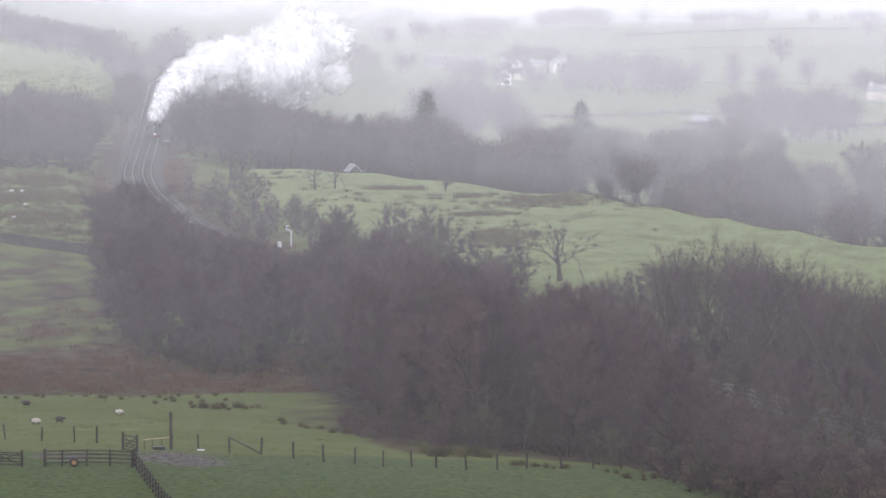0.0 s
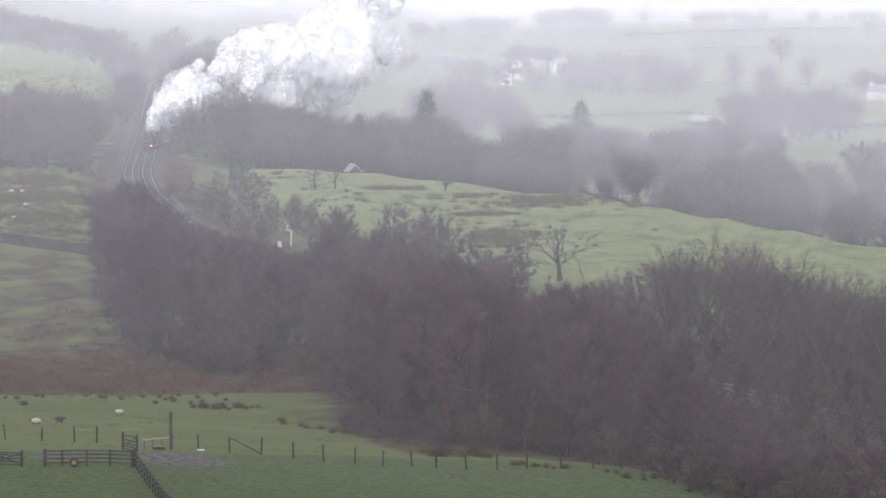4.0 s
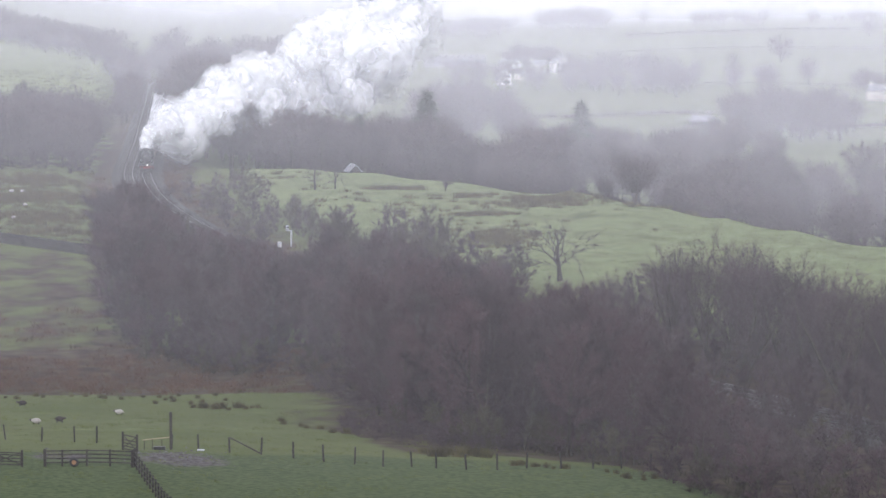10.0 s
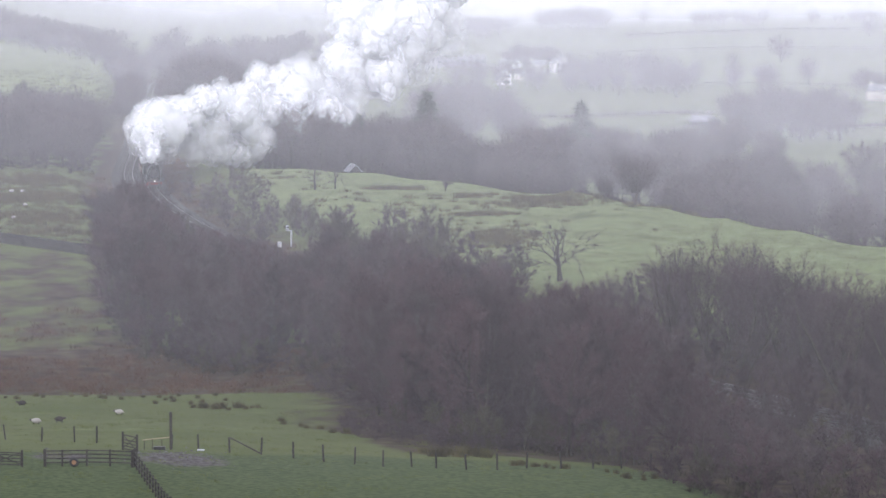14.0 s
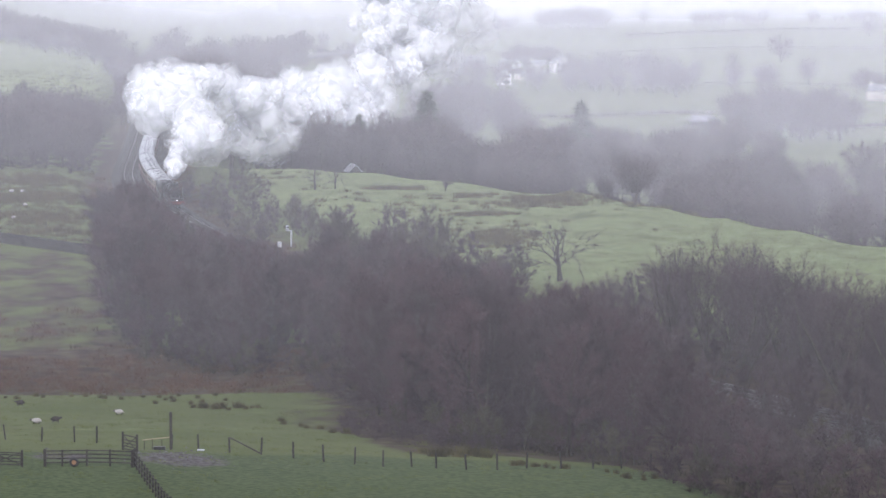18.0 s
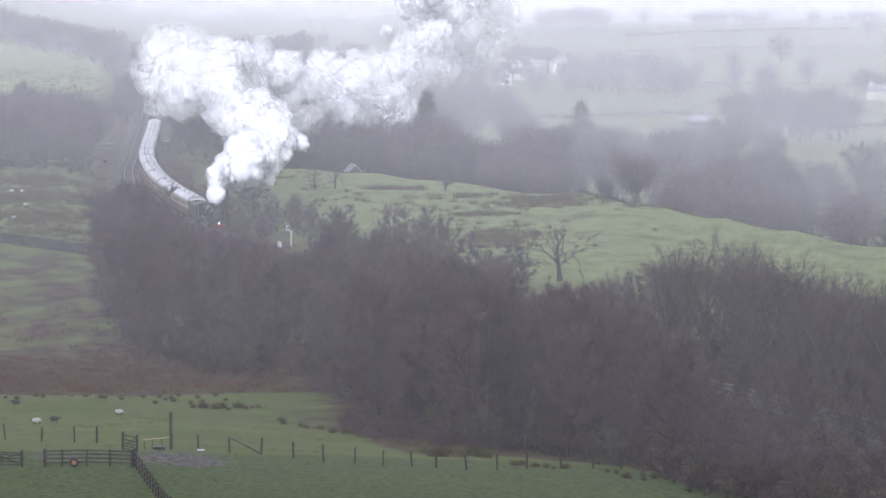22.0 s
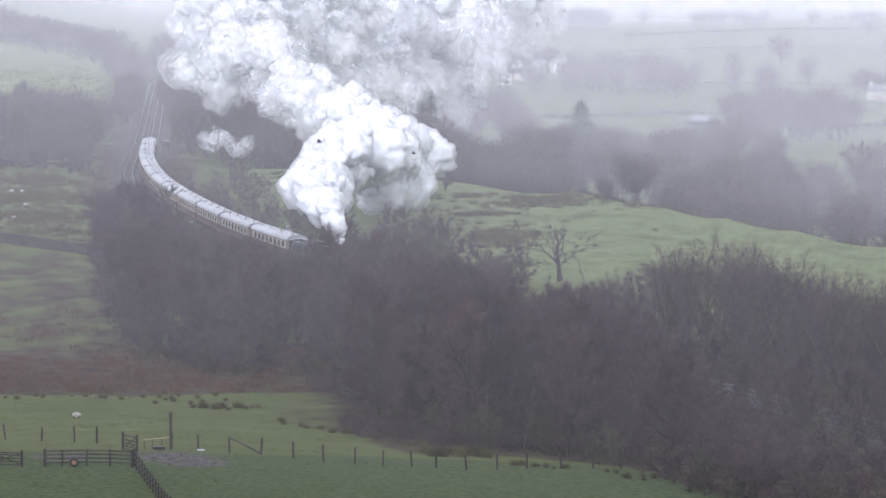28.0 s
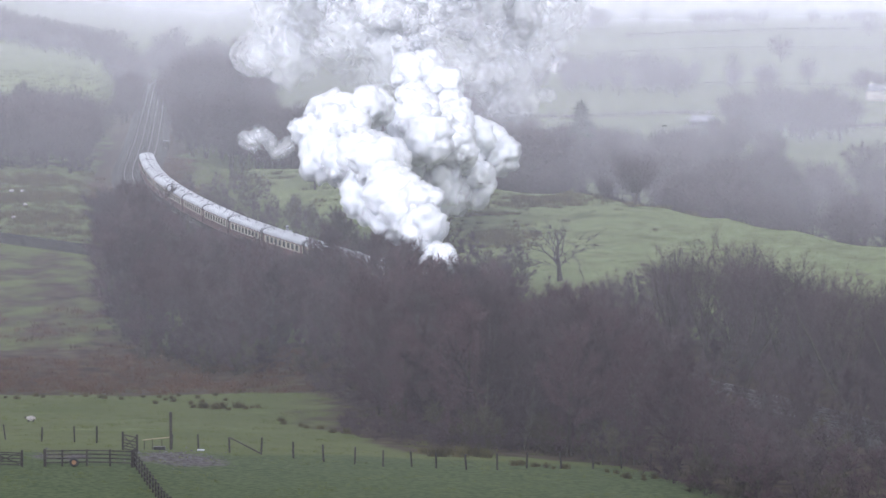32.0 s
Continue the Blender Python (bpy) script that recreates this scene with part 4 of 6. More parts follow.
def build_coach():
    """A carriage, 19.6 m long, its length along y, rails at z = 0."""
    c = thing("railway_carriage", "maroon and cream passenger carriage with a pale grey roof", "railway carriage", group="carriages of the train")
    w, l = 1.4, 9.6
    lower = box((2 * w, 2 * l, 1.0), (0, 0, 1.6), bevel=0.05)
    part("lower_body", lower, MAROON, c)
    part("upper_body", box((2 * w - 0.02, 2 * l - 0.02, 0.95), (0, 0, 2.575), bevel=0.03), CREAM, c, "cream upper side panels")
    part("cornice", box((2 * w - 0.06, 2 * l - 0.04, 0.2), (0, 0, 3.12), bevel=0.02), MAROON, c)
    verts, faces = [], []
    k = 11
    for y in (-l, -l + 0.25, l - 0.25, l):
        for i in range(k):
            a = math.pi * i / (k - 1)
            drop = 0.06 if abs(y) == l else 0
            verts.append((-math.cos(a) * (w + 0.02), y, 3.2 + (0.68 - drop) * math.sin(a) ** 0.8))
    for j in range(3):
        for i in range(k - 1):
            faces.append((j * k + i, j * k + i + 1, (j + 1) * k + i + 1, (j + 1) * k + i))
    faces += [tuple(range(k))[::-1], tuple(range(3 * k, 4 * k))]
    roof = part("roof", raw("roof", verts, faces, ROOF), ROOF, c)
    for i in range(7):
        part("roof_vent", box((0.26, 0.3, 0.12), (0.3 if i % 2 else -0.3, -7.8 + i * 2.6, 3.88), bevel=0.03), UNDER, roof)
    for y in (-6.4, -3.2, 0, 3.2, 6.4):
        part("roof_rib", box((1.5, 0.06, 0.05), (0, y, 3.86), bevel=0.01), GREY_METAL, roof)
    for y in (-l - 0.01, l + 0.01):
        part("end_panel", box((2.7, 0.06, 2.15), (0, y, 2.2), bevel=0.02), UNDER, c, "sooty black carriage end")
        verts = [(-math.cos(math.pi * i / 10) * (w + 0.05), y + s * 0.22, 3.2 + 0.72 * math.sin(math.pi * i / 10) ** 0.8) for s in (-1, 1) for i in range(11)]
        part("roof_end", raw("roof_end", verts, [(i, i + 1, i + 12, i + 11) for i in range(10)], UNDER), UNDER, roof, "sooty dark roof end")
    pane = box((0.03, 1.2, 0.72), bevel=0.01)
    me = bpy.data.meshes.new("window")
    pane.to_mesh(me)
    pane.free()
    me.materials.append(GLASS)
    for x in (-w, w):
        for i in range(8):
            o = new("window", me)
            o.parent = c
            o.location = (x, -7.0 + i * 2.0, 2.6)
        for y in (-9.0, 9.0):
            part("door", box((0.04, 0.72, 1.9), (x, y, 2.1), bevel=0.02), MAROON, c)
    for y in (-l - 0.1, l + 0.1):
        part("gangway", box((1.2, 0.3, 2.2), (0, y, 2.3), bevel=0.08), UNDER, c, "black folding gangway")
    part("underframe", box((2.4, 18.6, 0.35), (0, 0, 0.95), bevel=0.05), UNDER, c)
    for y in (-7, 7):
        bogie = part("bogie", box((2.1, 3.4, 0.4), (0, y, 0.62), bevel=0.08), UNDER, c)
        for dy in (-1.3, 1.3):
            for x in (-0.75, 0.75):
                part("wheel", rod((x - 0.06, y + dy, 0.46), (x + 0.06, y + dy, 0.46), 0.46, sides=14), UNDER, bogie)
    return c


def build_engine():
    """A six-coupled express engine; its front is at y = 0, it runs towards -y and reaches back to y = 11.6."""
    e = thing("steam_locomotive", "sooty black steam locomotive with a lit headlamp", "locomotive")
    part("frames", box((1.3, 11.2, 0.7), (0, 5.8, 0.95), bevel=0.05), BLACK, e)
    part("running_board", box((2.6, 10.4, 0.08), (0, 5.9, 1.55), bevel=0.02), BLACK, e)
    part("boiler", rod((0, 2.9, 2.62), (0, 9.2, 2.7), 0.8, 0.92, 20), GREEN, e, "", True)
    part("firebox", box((1.8, 2.2, 1.75), (0, 8.3, 2.6), bevel=0.35), GREEN, e)
    part("smokebox", rod((0, 1.0, 2.62), (0, 2.9, 2.62), 0.83, 0.83, 20), BLACK, e, "", True)
    part("smokebox_door", ball((0, 0.98, 2.62), (0.72, 0.16, 0.72)), BLACK, e, "", True)
    part("chimney", rod((0, 1.9, 3.35), (0, 1.9, 3.98), 0.34, 0.4, 16), BLACK, e)
    part("dome", ball((0, 5.2, 3.45), (0.42, 0.52, 0.36)), GREEN, e, "", True)
    part("safety_valve", rod((0, 7.4, 3.5), (0, 7.4, 3.85), 0.1, 0.08), BLACK, e)
    for x in (-1.2, 1.2):
        part("smoke_deflector", box((0.05, 2.0, 1.7), (x, 1.5, 2.5), bevel=0.02), BLACK, e)
        part("cylinder", rod((x * 0.92, 1.0, 1.05), (x * 0.92, 2.5, 1.05), 0.38, sides=14), BLACK, e)
        part("cab_side", box((0.06, 1.9, 2.0), (x * 1.08, 10.3, 2.6), bevel=0.02), GREEN, e)
        part("buffer", rod((x * 0.72, -0.35, 1.06), (x * 0.72, 0.15, 1.06), 0.2, 0.12, 12), BLACK, e)
        part("splasher", box((0.35, 6.2, 0.5), (x * 0.85, 6.0, 1.75), bevel=0.15), GREEN, e)
        part("coupling_rod", box((0.06, 4.4, 0.12), (x * 0.86, 5.6, 0.75), bevel=0.02), STEEL, e)
        for y in (3.9, 5.9, 7.9):
            wheel = part("driving_wheel", rod((x * 0.62 - 0.06, y, 0.93), (x * 0.62 + 0.06, y, 0.93), 0.93, sides=22), BLACK, e)
            part("tyre", rod((x * 0.62 - 0.07, y, 0.93), (x * 0.62 + 0.07, y, 0.93), 0.96, sides=22), STEEL, wheel)
        for y in (0.8, 2.6):
            part("bogie_wheel", rod((x * 0.62 - 0.06, y, 0.46), (x * 0.62 + 0.06, y, 0.46), 0.46, sides=16), BLACK, e)
    part("cab_front", box((2.6, 0.06, 2.0), (0, 9.35, 2.6), bevel=0.02), GREEN, e)
    verts = [(-math.cos(math.pi * i / 8) * 1.38, y, 3.5 + 0.42 * math.sin(math.pi * i / 8)) for y in (9.2, 11.6) for i in range(9)]
    part("cab_roof", raw("cab_roof", verts, [(i, i + 1, i + 10, i + 9) for i in range(8)], BLACK), BLACK, e)
    part("buffer_beam", box((2.5, 0.12, 0.42), (0, 0.2, 1.06), bevel=0.02), REDBEAM, e, "red buffer beam")
    part("headlamp", rod((0.1, -0.12, 1.5), (0.1, 0.02, 1.5), 0.085, sides=14), HEADLIGHT, e, "bright lit headlamp")
    part("lamp_iron", box((0.05, 0.05, 0.3), (0.1, 0.12, 1.4)), BLACK, e)
    return e


def build_tender():
    t = thing("locomotive_tender", "near-black tender loaded with wet coal", "tender")
    part("tank", box((2.55, 6.3, 1.7), (0, 3.3, 2.2), bevel=0.08), GREEN, t)
    part("coping", box((2.5, 6.2, 0.35), (0, 3.3, 3.15), bevel=0.12), GREEN, t)
    bm = ball((0, 2.8, 3.2), (1.05, 2.5, 0.42), seg=18, rings=10)
    for v in bm.verts:
        v.co += noise.noise_vector(v.co * 2.5) * 0.14
    part("coal", bm, COAL, t, "heap of wet black coal")
    part("chassis", box((2.3, 6.6, 0.6), (0, 3.3, 1.05), bevel=0.05), BLACK, t)
    for x in (-0.75, 0.75):
        for y in (1.2, 3.3, 5.4):
            part("wheel", rod((x - 0.06, y, 0.62), (x + 0.06, y, 0.62), 0.62, sides=16), BLACK, t)
    return t


engine, tender, coach = build_engine(), build_tender(), build_coach()
coaches = [coach] + [copy_thing(coach, Matrix()) for _ in range(10)]


def seated(s, ahead, behind):
    """The pose of a vehicle whose origin is s metres along and whose wheels stand ahead and behind it; its -y faces forward."""
    a, b = on_line(s + ahead), on_line(s - behind)
    d = (a - b).normalized()
    o = b + d * behind
    return Matrix.Translation(o) @ Matrix.Rotation(math.atan2(d.y, d.x) + math.pi / 2, 4, "Z")


# ---- steam ----
PUFFS = {  # how lobed it is; each shell's size, fineness and steam
    "billow": (1.0, ((0.95, 4, BILLOW), (1.05, 4, LOOSE))),
    "small": (1.0, ((0.95, 3, BILLOW), (1.06, 3, LOOSE))),
    "cloud": (0.7, ((0.66, 3, HEART), (0.8, 3, LOOSE), (0.91, 4, LOOSE), (1.03, 4, WISP))),
    "wisp": (0.8, ((0.4, 3, WISP), (0.62, 3, WISP), (0.82, 4, WISP), (1.03, 4, WISP))),
}


def puff_mesh(seed, kind):
    """One puff, about 1 m in radius: rounded lobes at four sizes."""
    o = Vector((seed * 7.3, seed * 3.1, seed))
    fine, shells = PUFFS[kind]

    def lobe(d, f):
        gap = noise.voronoi(d * f + o)[0][0]
        return max(0.0, 1 - 1.5 * gap * gap)

    bm = bmesh.new()
    for i, (size, level, _) in enumerate(shells):
        made = bmesh.ops.create_icosphere(bm, subdivisions=level, radius=1)["verts"]
        for v in made:
            d = v.co.normalized()
            v.co = d * size * (0.5 + 0.26 * lobe(d, 1.2) + 0.18 * lobe(d, 2.7) + fine * (0.09 * lobe(d, 5) + 0.03 * lobe(d, 9)))
        for f in {f for v in made for f in v.link_faces}:
            f.material_index, f.smooth = i, True
    me = bpy.data.meshes.new("puff")
    bm.to_mesh(me)
    bm.free()
    for _, _, mat in shells:
        me.materials.append(mat)
    return me


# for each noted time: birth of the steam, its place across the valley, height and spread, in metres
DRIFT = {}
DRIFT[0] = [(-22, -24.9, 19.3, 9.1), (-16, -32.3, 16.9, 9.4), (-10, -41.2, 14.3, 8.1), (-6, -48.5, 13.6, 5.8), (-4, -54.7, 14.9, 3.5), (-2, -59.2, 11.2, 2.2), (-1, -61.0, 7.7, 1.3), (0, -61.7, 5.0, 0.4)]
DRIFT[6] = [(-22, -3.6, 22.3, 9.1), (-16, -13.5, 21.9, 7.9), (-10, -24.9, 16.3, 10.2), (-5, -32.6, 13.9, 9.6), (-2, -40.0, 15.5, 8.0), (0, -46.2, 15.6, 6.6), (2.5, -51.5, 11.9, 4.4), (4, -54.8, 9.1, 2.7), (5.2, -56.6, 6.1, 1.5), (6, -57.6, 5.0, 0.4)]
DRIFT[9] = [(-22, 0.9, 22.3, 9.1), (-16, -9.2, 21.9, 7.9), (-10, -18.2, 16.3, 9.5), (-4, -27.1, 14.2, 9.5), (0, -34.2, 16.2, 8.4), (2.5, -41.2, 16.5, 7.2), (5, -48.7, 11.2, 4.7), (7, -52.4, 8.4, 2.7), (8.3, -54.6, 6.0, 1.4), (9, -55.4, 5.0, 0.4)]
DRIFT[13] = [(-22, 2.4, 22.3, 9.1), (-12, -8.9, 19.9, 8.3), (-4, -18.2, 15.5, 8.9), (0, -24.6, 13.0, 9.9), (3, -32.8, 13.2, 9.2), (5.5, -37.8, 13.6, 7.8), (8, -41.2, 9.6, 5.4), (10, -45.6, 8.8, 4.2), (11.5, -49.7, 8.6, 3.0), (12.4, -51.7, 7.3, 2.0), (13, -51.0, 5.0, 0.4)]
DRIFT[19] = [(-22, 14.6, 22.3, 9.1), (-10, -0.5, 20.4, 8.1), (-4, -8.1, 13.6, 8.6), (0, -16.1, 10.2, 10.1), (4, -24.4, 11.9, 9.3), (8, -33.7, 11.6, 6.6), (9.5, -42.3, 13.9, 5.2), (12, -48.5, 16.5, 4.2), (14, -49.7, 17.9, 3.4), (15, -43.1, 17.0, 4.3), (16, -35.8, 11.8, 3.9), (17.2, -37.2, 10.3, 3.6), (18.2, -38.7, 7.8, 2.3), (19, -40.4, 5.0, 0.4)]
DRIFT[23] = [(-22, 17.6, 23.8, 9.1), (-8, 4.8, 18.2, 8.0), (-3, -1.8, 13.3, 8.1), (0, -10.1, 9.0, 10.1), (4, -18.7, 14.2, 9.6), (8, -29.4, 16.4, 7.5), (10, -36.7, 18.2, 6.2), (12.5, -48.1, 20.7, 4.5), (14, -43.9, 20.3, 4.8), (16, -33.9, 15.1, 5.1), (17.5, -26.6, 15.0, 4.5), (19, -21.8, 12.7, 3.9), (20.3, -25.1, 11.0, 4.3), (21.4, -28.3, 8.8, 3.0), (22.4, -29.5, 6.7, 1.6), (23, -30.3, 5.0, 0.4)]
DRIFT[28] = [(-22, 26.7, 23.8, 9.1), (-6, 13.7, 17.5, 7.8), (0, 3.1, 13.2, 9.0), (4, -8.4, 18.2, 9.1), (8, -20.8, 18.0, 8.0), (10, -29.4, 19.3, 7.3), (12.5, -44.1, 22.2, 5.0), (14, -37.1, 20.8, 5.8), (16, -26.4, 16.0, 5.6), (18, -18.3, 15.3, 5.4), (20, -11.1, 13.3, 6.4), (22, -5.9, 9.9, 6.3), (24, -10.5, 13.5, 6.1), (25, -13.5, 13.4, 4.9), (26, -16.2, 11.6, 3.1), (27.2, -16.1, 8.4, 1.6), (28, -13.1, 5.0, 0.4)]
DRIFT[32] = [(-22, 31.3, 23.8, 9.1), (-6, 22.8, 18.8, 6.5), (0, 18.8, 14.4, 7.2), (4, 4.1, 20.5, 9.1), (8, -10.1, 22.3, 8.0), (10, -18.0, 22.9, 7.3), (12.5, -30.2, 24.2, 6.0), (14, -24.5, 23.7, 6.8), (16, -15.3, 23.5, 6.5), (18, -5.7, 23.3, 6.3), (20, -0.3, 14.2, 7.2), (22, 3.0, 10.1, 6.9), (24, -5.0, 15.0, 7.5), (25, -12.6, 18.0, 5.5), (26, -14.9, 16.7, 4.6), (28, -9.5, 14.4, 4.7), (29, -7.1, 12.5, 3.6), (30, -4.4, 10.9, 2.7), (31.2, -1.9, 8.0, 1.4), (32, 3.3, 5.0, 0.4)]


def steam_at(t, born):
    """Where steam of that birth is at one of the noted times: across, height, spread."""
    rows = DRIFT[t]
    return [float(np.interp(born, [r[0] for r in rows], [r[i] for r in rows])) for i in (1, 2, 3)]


def chimney(t):
    return on_line(run(t) - 1.9, 0, 4.2)


def stray(born, k):
    """Torn-off pieces of the cloud that go their own way: noted times with place and height, k of the way down each."""
    if born == 12.8:
        return {19: (-47.5, 15.5), 23: (-46.9 + k, 12.6 - 0.8 * k), 28: (-39.0 + 2 * k, 8.6 - 1.6 * k), 32: (-31.8 + 2 * k, 9 - 2.2 * k)}
    if born == -1.5:
        return {19: (-13 + 2 * k, 7.5), 23: (-7.8 + 3 * k, 5.2), 28: (5 + 3 * k, 12), 32: (14, 32)}
    return {23: (1.6 - 3 * k, 26.4 - 8.9 * k), 28: (11.8 - 4.2 * k, 29.8 - 17.5 * k), 32: (16.2 - 6.3 * k, 31.8 - 20.4 * k)}


def build_steam():
    bank = thing("drifting_steam", "old white steam drifting over the valley wood", "steam")
    plume = thing("steam_plume", "billowing white steam from the locomotive's chimney", "steam")
    meshes = {kind: [puff_mesh(i + 9 * j, kind) for i in range(6)] for j, kind in enumerate(PUFFS)}
    rng = random.Random(3)
    births = [(-16 + 0.17 * i, rng.uniform(2.8, 4.6) * min(1.0, 0.28 + 0.15 * abs(-16 + 0.17 * i)), "wisp" if i % 3 == 0 else "cloud") for i in range(95)]
    births += [(0.1 + 0.13 * i, rng.uniform(2.0, 3.7), "wisp" if i % 5 < 3 else "cloud") for i in range(116)]
    births += [(0.1 + 0.11 * i, rng.uniform(0.9, 1.69), "cloud") for i in range(140)]
    births += [(15.4 + 0.17 * i, rng.uniform(1.8, 3.0), ("cloud", "wisp")[i % 2] if i < 17 else "billow") for i in range(92)]
    births += [(15.4 + 0.06 * i, rng.uniform(0.6, 1.3), "cloud" if i < 55 else "small") for i in range(262)]
    births += [(14.5 + 0.11 * i, rng.uniform(1.2, 1.69), "cloud") for i in range(40)]
    births += [(20.01 + 0.075 * i, rng.uniform(1.8, 2.9), "billow") for i in range(48)]
    births += [(29.4 + 0.06 * i, rng.uniform(1.15, 1.65), "small") for i in range(32)]
    births = [b for b in births if b[0] < (31.35 if b[1] < 1.7 else 30.9 if b[1] < 2.3 else 30.2)]
    puffs = []
    for i, (born, r, kind) in enumerate(births):
        ob = new("puff", meshes[kind][i % 6])
        ob.parent = bank if born < 15 else plume
        small = 0 < born and r < 1.7
        k = r * (1.25 if small else 1.4 if kind == "billow" else 1.6)
        ob.scale = (k * rng.uniform(0.85, 1.2), k * rng.uniform(0.85, 1.2), k * rng.uniform(0.8, 1.1))
        reach = rng.uniform(0.42, 0.74) if kind == "small" else rng.uniform(0.3, 0.68) if small else rng.uniform(0.1, 1.0) ** 0.5
        u = Vector([rng.gauss(0, 1) for _ in range(3)]).normalized() * reach
        if 20 < born < 23.7 and not small:
            u *= 0.7
        if born > 15 and not small and i % 3 == 0:
            u = Vector((rng.gauss(0, 0.3), -0.8, rng.gauss(0, 0.3)))
        lift = rng.uniform(0.0, 0.4) if kind == "wisp" else rng.uniform(0.4, 1.2) if kind == "cloud" else 0.0
        puffs.append((ob, born, u, r, [rng.uniform(0, 360) for _ in range(3)], lift, None))
    for born, n, r in ((12.8, 6, 1.8), (-1.5, 5, 1.9), (2.0, 14, 2.6)):
        for i in range(n):
            ob = new("puff", meshes["wisp"][i % 6])
            ob.parent = bank
            ob.scale = (r * rng.uniform(1.1, 2.2), r, r * rng.uniform(0.5, 1.0))
            k = (i + rng.uniform(-0.6, 1.6)) / n
            jx, jz = rng.gauss(0, 1.5), rng.gauss(0, 0.5)
            puffs.append((ob, born, Vector(), r, [rng.uniform(0, 360) for _ in range(3)], 0.0, {t: (x + jx, z + jz) for t, (x, z) in stray(born, k).items()}))
    return puffs


def lofted(t, born, lift):
    """Old steam rises and thins out of the bank."""
    age = max(0.0, t - born - (15 if born < 0 else max(9.5, 19 - 0.6 * born)))
    return lift * 1.6 * age ** 1.15


steam_puffs = build_steam()


def motions():
    animal_motions()
    for t_ob, off, ahead, behind in [(engine, 0, -1.7, 8.5), (tender, -11.9, -1.0, 5.6)] + [(c, -19.0 - COACH * (i + 0.5), 7, 7) for i, c in enumerate(coaches)]:
        walk(t_ob, [(t, seated(run(t) + off, ahead, behind)) for t in range(0, 33)])
    for ob, born, u, r, turn, lift, path in steam_puffs:
        y0 = chimney(born).y
        rows = []

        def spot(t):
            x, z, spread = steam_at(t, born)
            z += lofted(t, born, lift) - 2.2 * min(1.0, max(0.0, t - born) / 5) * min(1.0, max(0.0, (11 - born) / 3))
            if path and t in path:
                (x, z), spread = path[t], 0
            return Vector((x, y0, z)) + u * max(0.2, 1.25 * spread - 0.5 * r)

        def put(t, p):
            rows.append((t, Matrix.Translation(p) @ Euler([radians(a + 1.2 * t) for a in turn]).to_matrix().to_4x4()))

        late = 0.0 if r < 1.7 or born <= 0 else 1.0 if r < 2.3 else 1.4
        if born > 0:
            for t in range(0, int(born * 2)):
                put(t * 0.5, chimney(t * 0.5) + Vector((0, 2, -14 - 2 * r)))
            put(max(0.0, born + late - 1.02 / FPS), chimney(born) + Vector((0, 1, -14 - 2 * r)))
            later = [t for t in sorted(DRIFT) if t > born + max(1.0 if born < 30 else 0.4, late + 0.5)]
            drawn = (spot(later[0]) - chimney(born)) * min(0.55, 1.2 * late / (later[0] - born)) if later else Vector()
            put(born + late, chimney(born) + drawn + Vector((0, 0, 1.05 * r if not late else 1.2 + 0.4 * r)))
        first = None
        for t in sorted(DRIFT):
            if t > born + max(1.0, late + 0.5) or born <= 0:
                p = spot(t)
                if first is None and born > 0 and t - born > max(1.8, late + 1.2):
                    put(born + max(1.3, late + 0.5), chimney(born) + (p - chimney(born)) * min(0.6, max(1.7, late + 0.8) / (t - born)) + Vector((0, 0, 1.0)))
                first = t
                put(t, p)
        if rows[-1][0] < 32:
            put(32.0, chimney(born) + Vector((0, 0, 1.0 * r)) if born > 31.0 else spot(32))
        walk(ob, rows)




# ---- fences and gates in the near field ----
def post_mesh(h, w=0.12):
    bm = box((w, w, h + 0.4), (0, 0, h / 2 - 0.2), bevel=0.015)
    me = bpy.data.meshes.new("post")
    bm.to_mesh(me)
    bm.free()
    me.materials.append(WOOD)
    return me


def bar(name, a, b, w, h, mat, parent):
    """A sawn bar from a to b, h deep."""
    a, b = Vector(a), Vector(b)
    d = b - a
    m = d.to_track_quat("X", "Z").to_matrix().to_4x4()
    return part(name, box((d.length, w, h), (a + b) / 2, m, bevel=0.008), mat, parent)


def wire_fence(line, label, strut_at=-1):
    rng = random.Random(len(line))
    f = thing("wire_fence", label, "fence")
    me = post_mesh(1.25)
    tops = []
    for i, (x, y) in enumerate(line):
        p = ground_at(x, y)
        o = new("post", me)
        o.parent = f
        o.matrix_basis = Matrix.Translation(p) @ Euler((rng.gauss(0, 0.04), rng.gauss(0, 0.05), rng.uniform(0, 3))).to_matrix().to_4x4() @ Matrix.Diagonal((1, 1, rng.uniform(0.88, 1.06), 1))
        tops.append(p)
    for h in (0.35, 0.65, 0.92, 1.12):
        bm = bmesh.new()
        for a, b in zip(tops, tops[1:]):
            rod(a + Vector((0, -0.06, h)), b + Vector((0, -0.06, h)), 0.003, sides=3, bm=bm)
        part("wire", bm, WIRE, f)
    if strut_at >= 0:
        a, b = tops[strut_at], tops[strut_at + 1]
        bar("strut", a + Vector((0, 0.1, 1.15)), b + Vector((0, 0.1, 0.05)), 0.09, 0.09, WOOD, f)


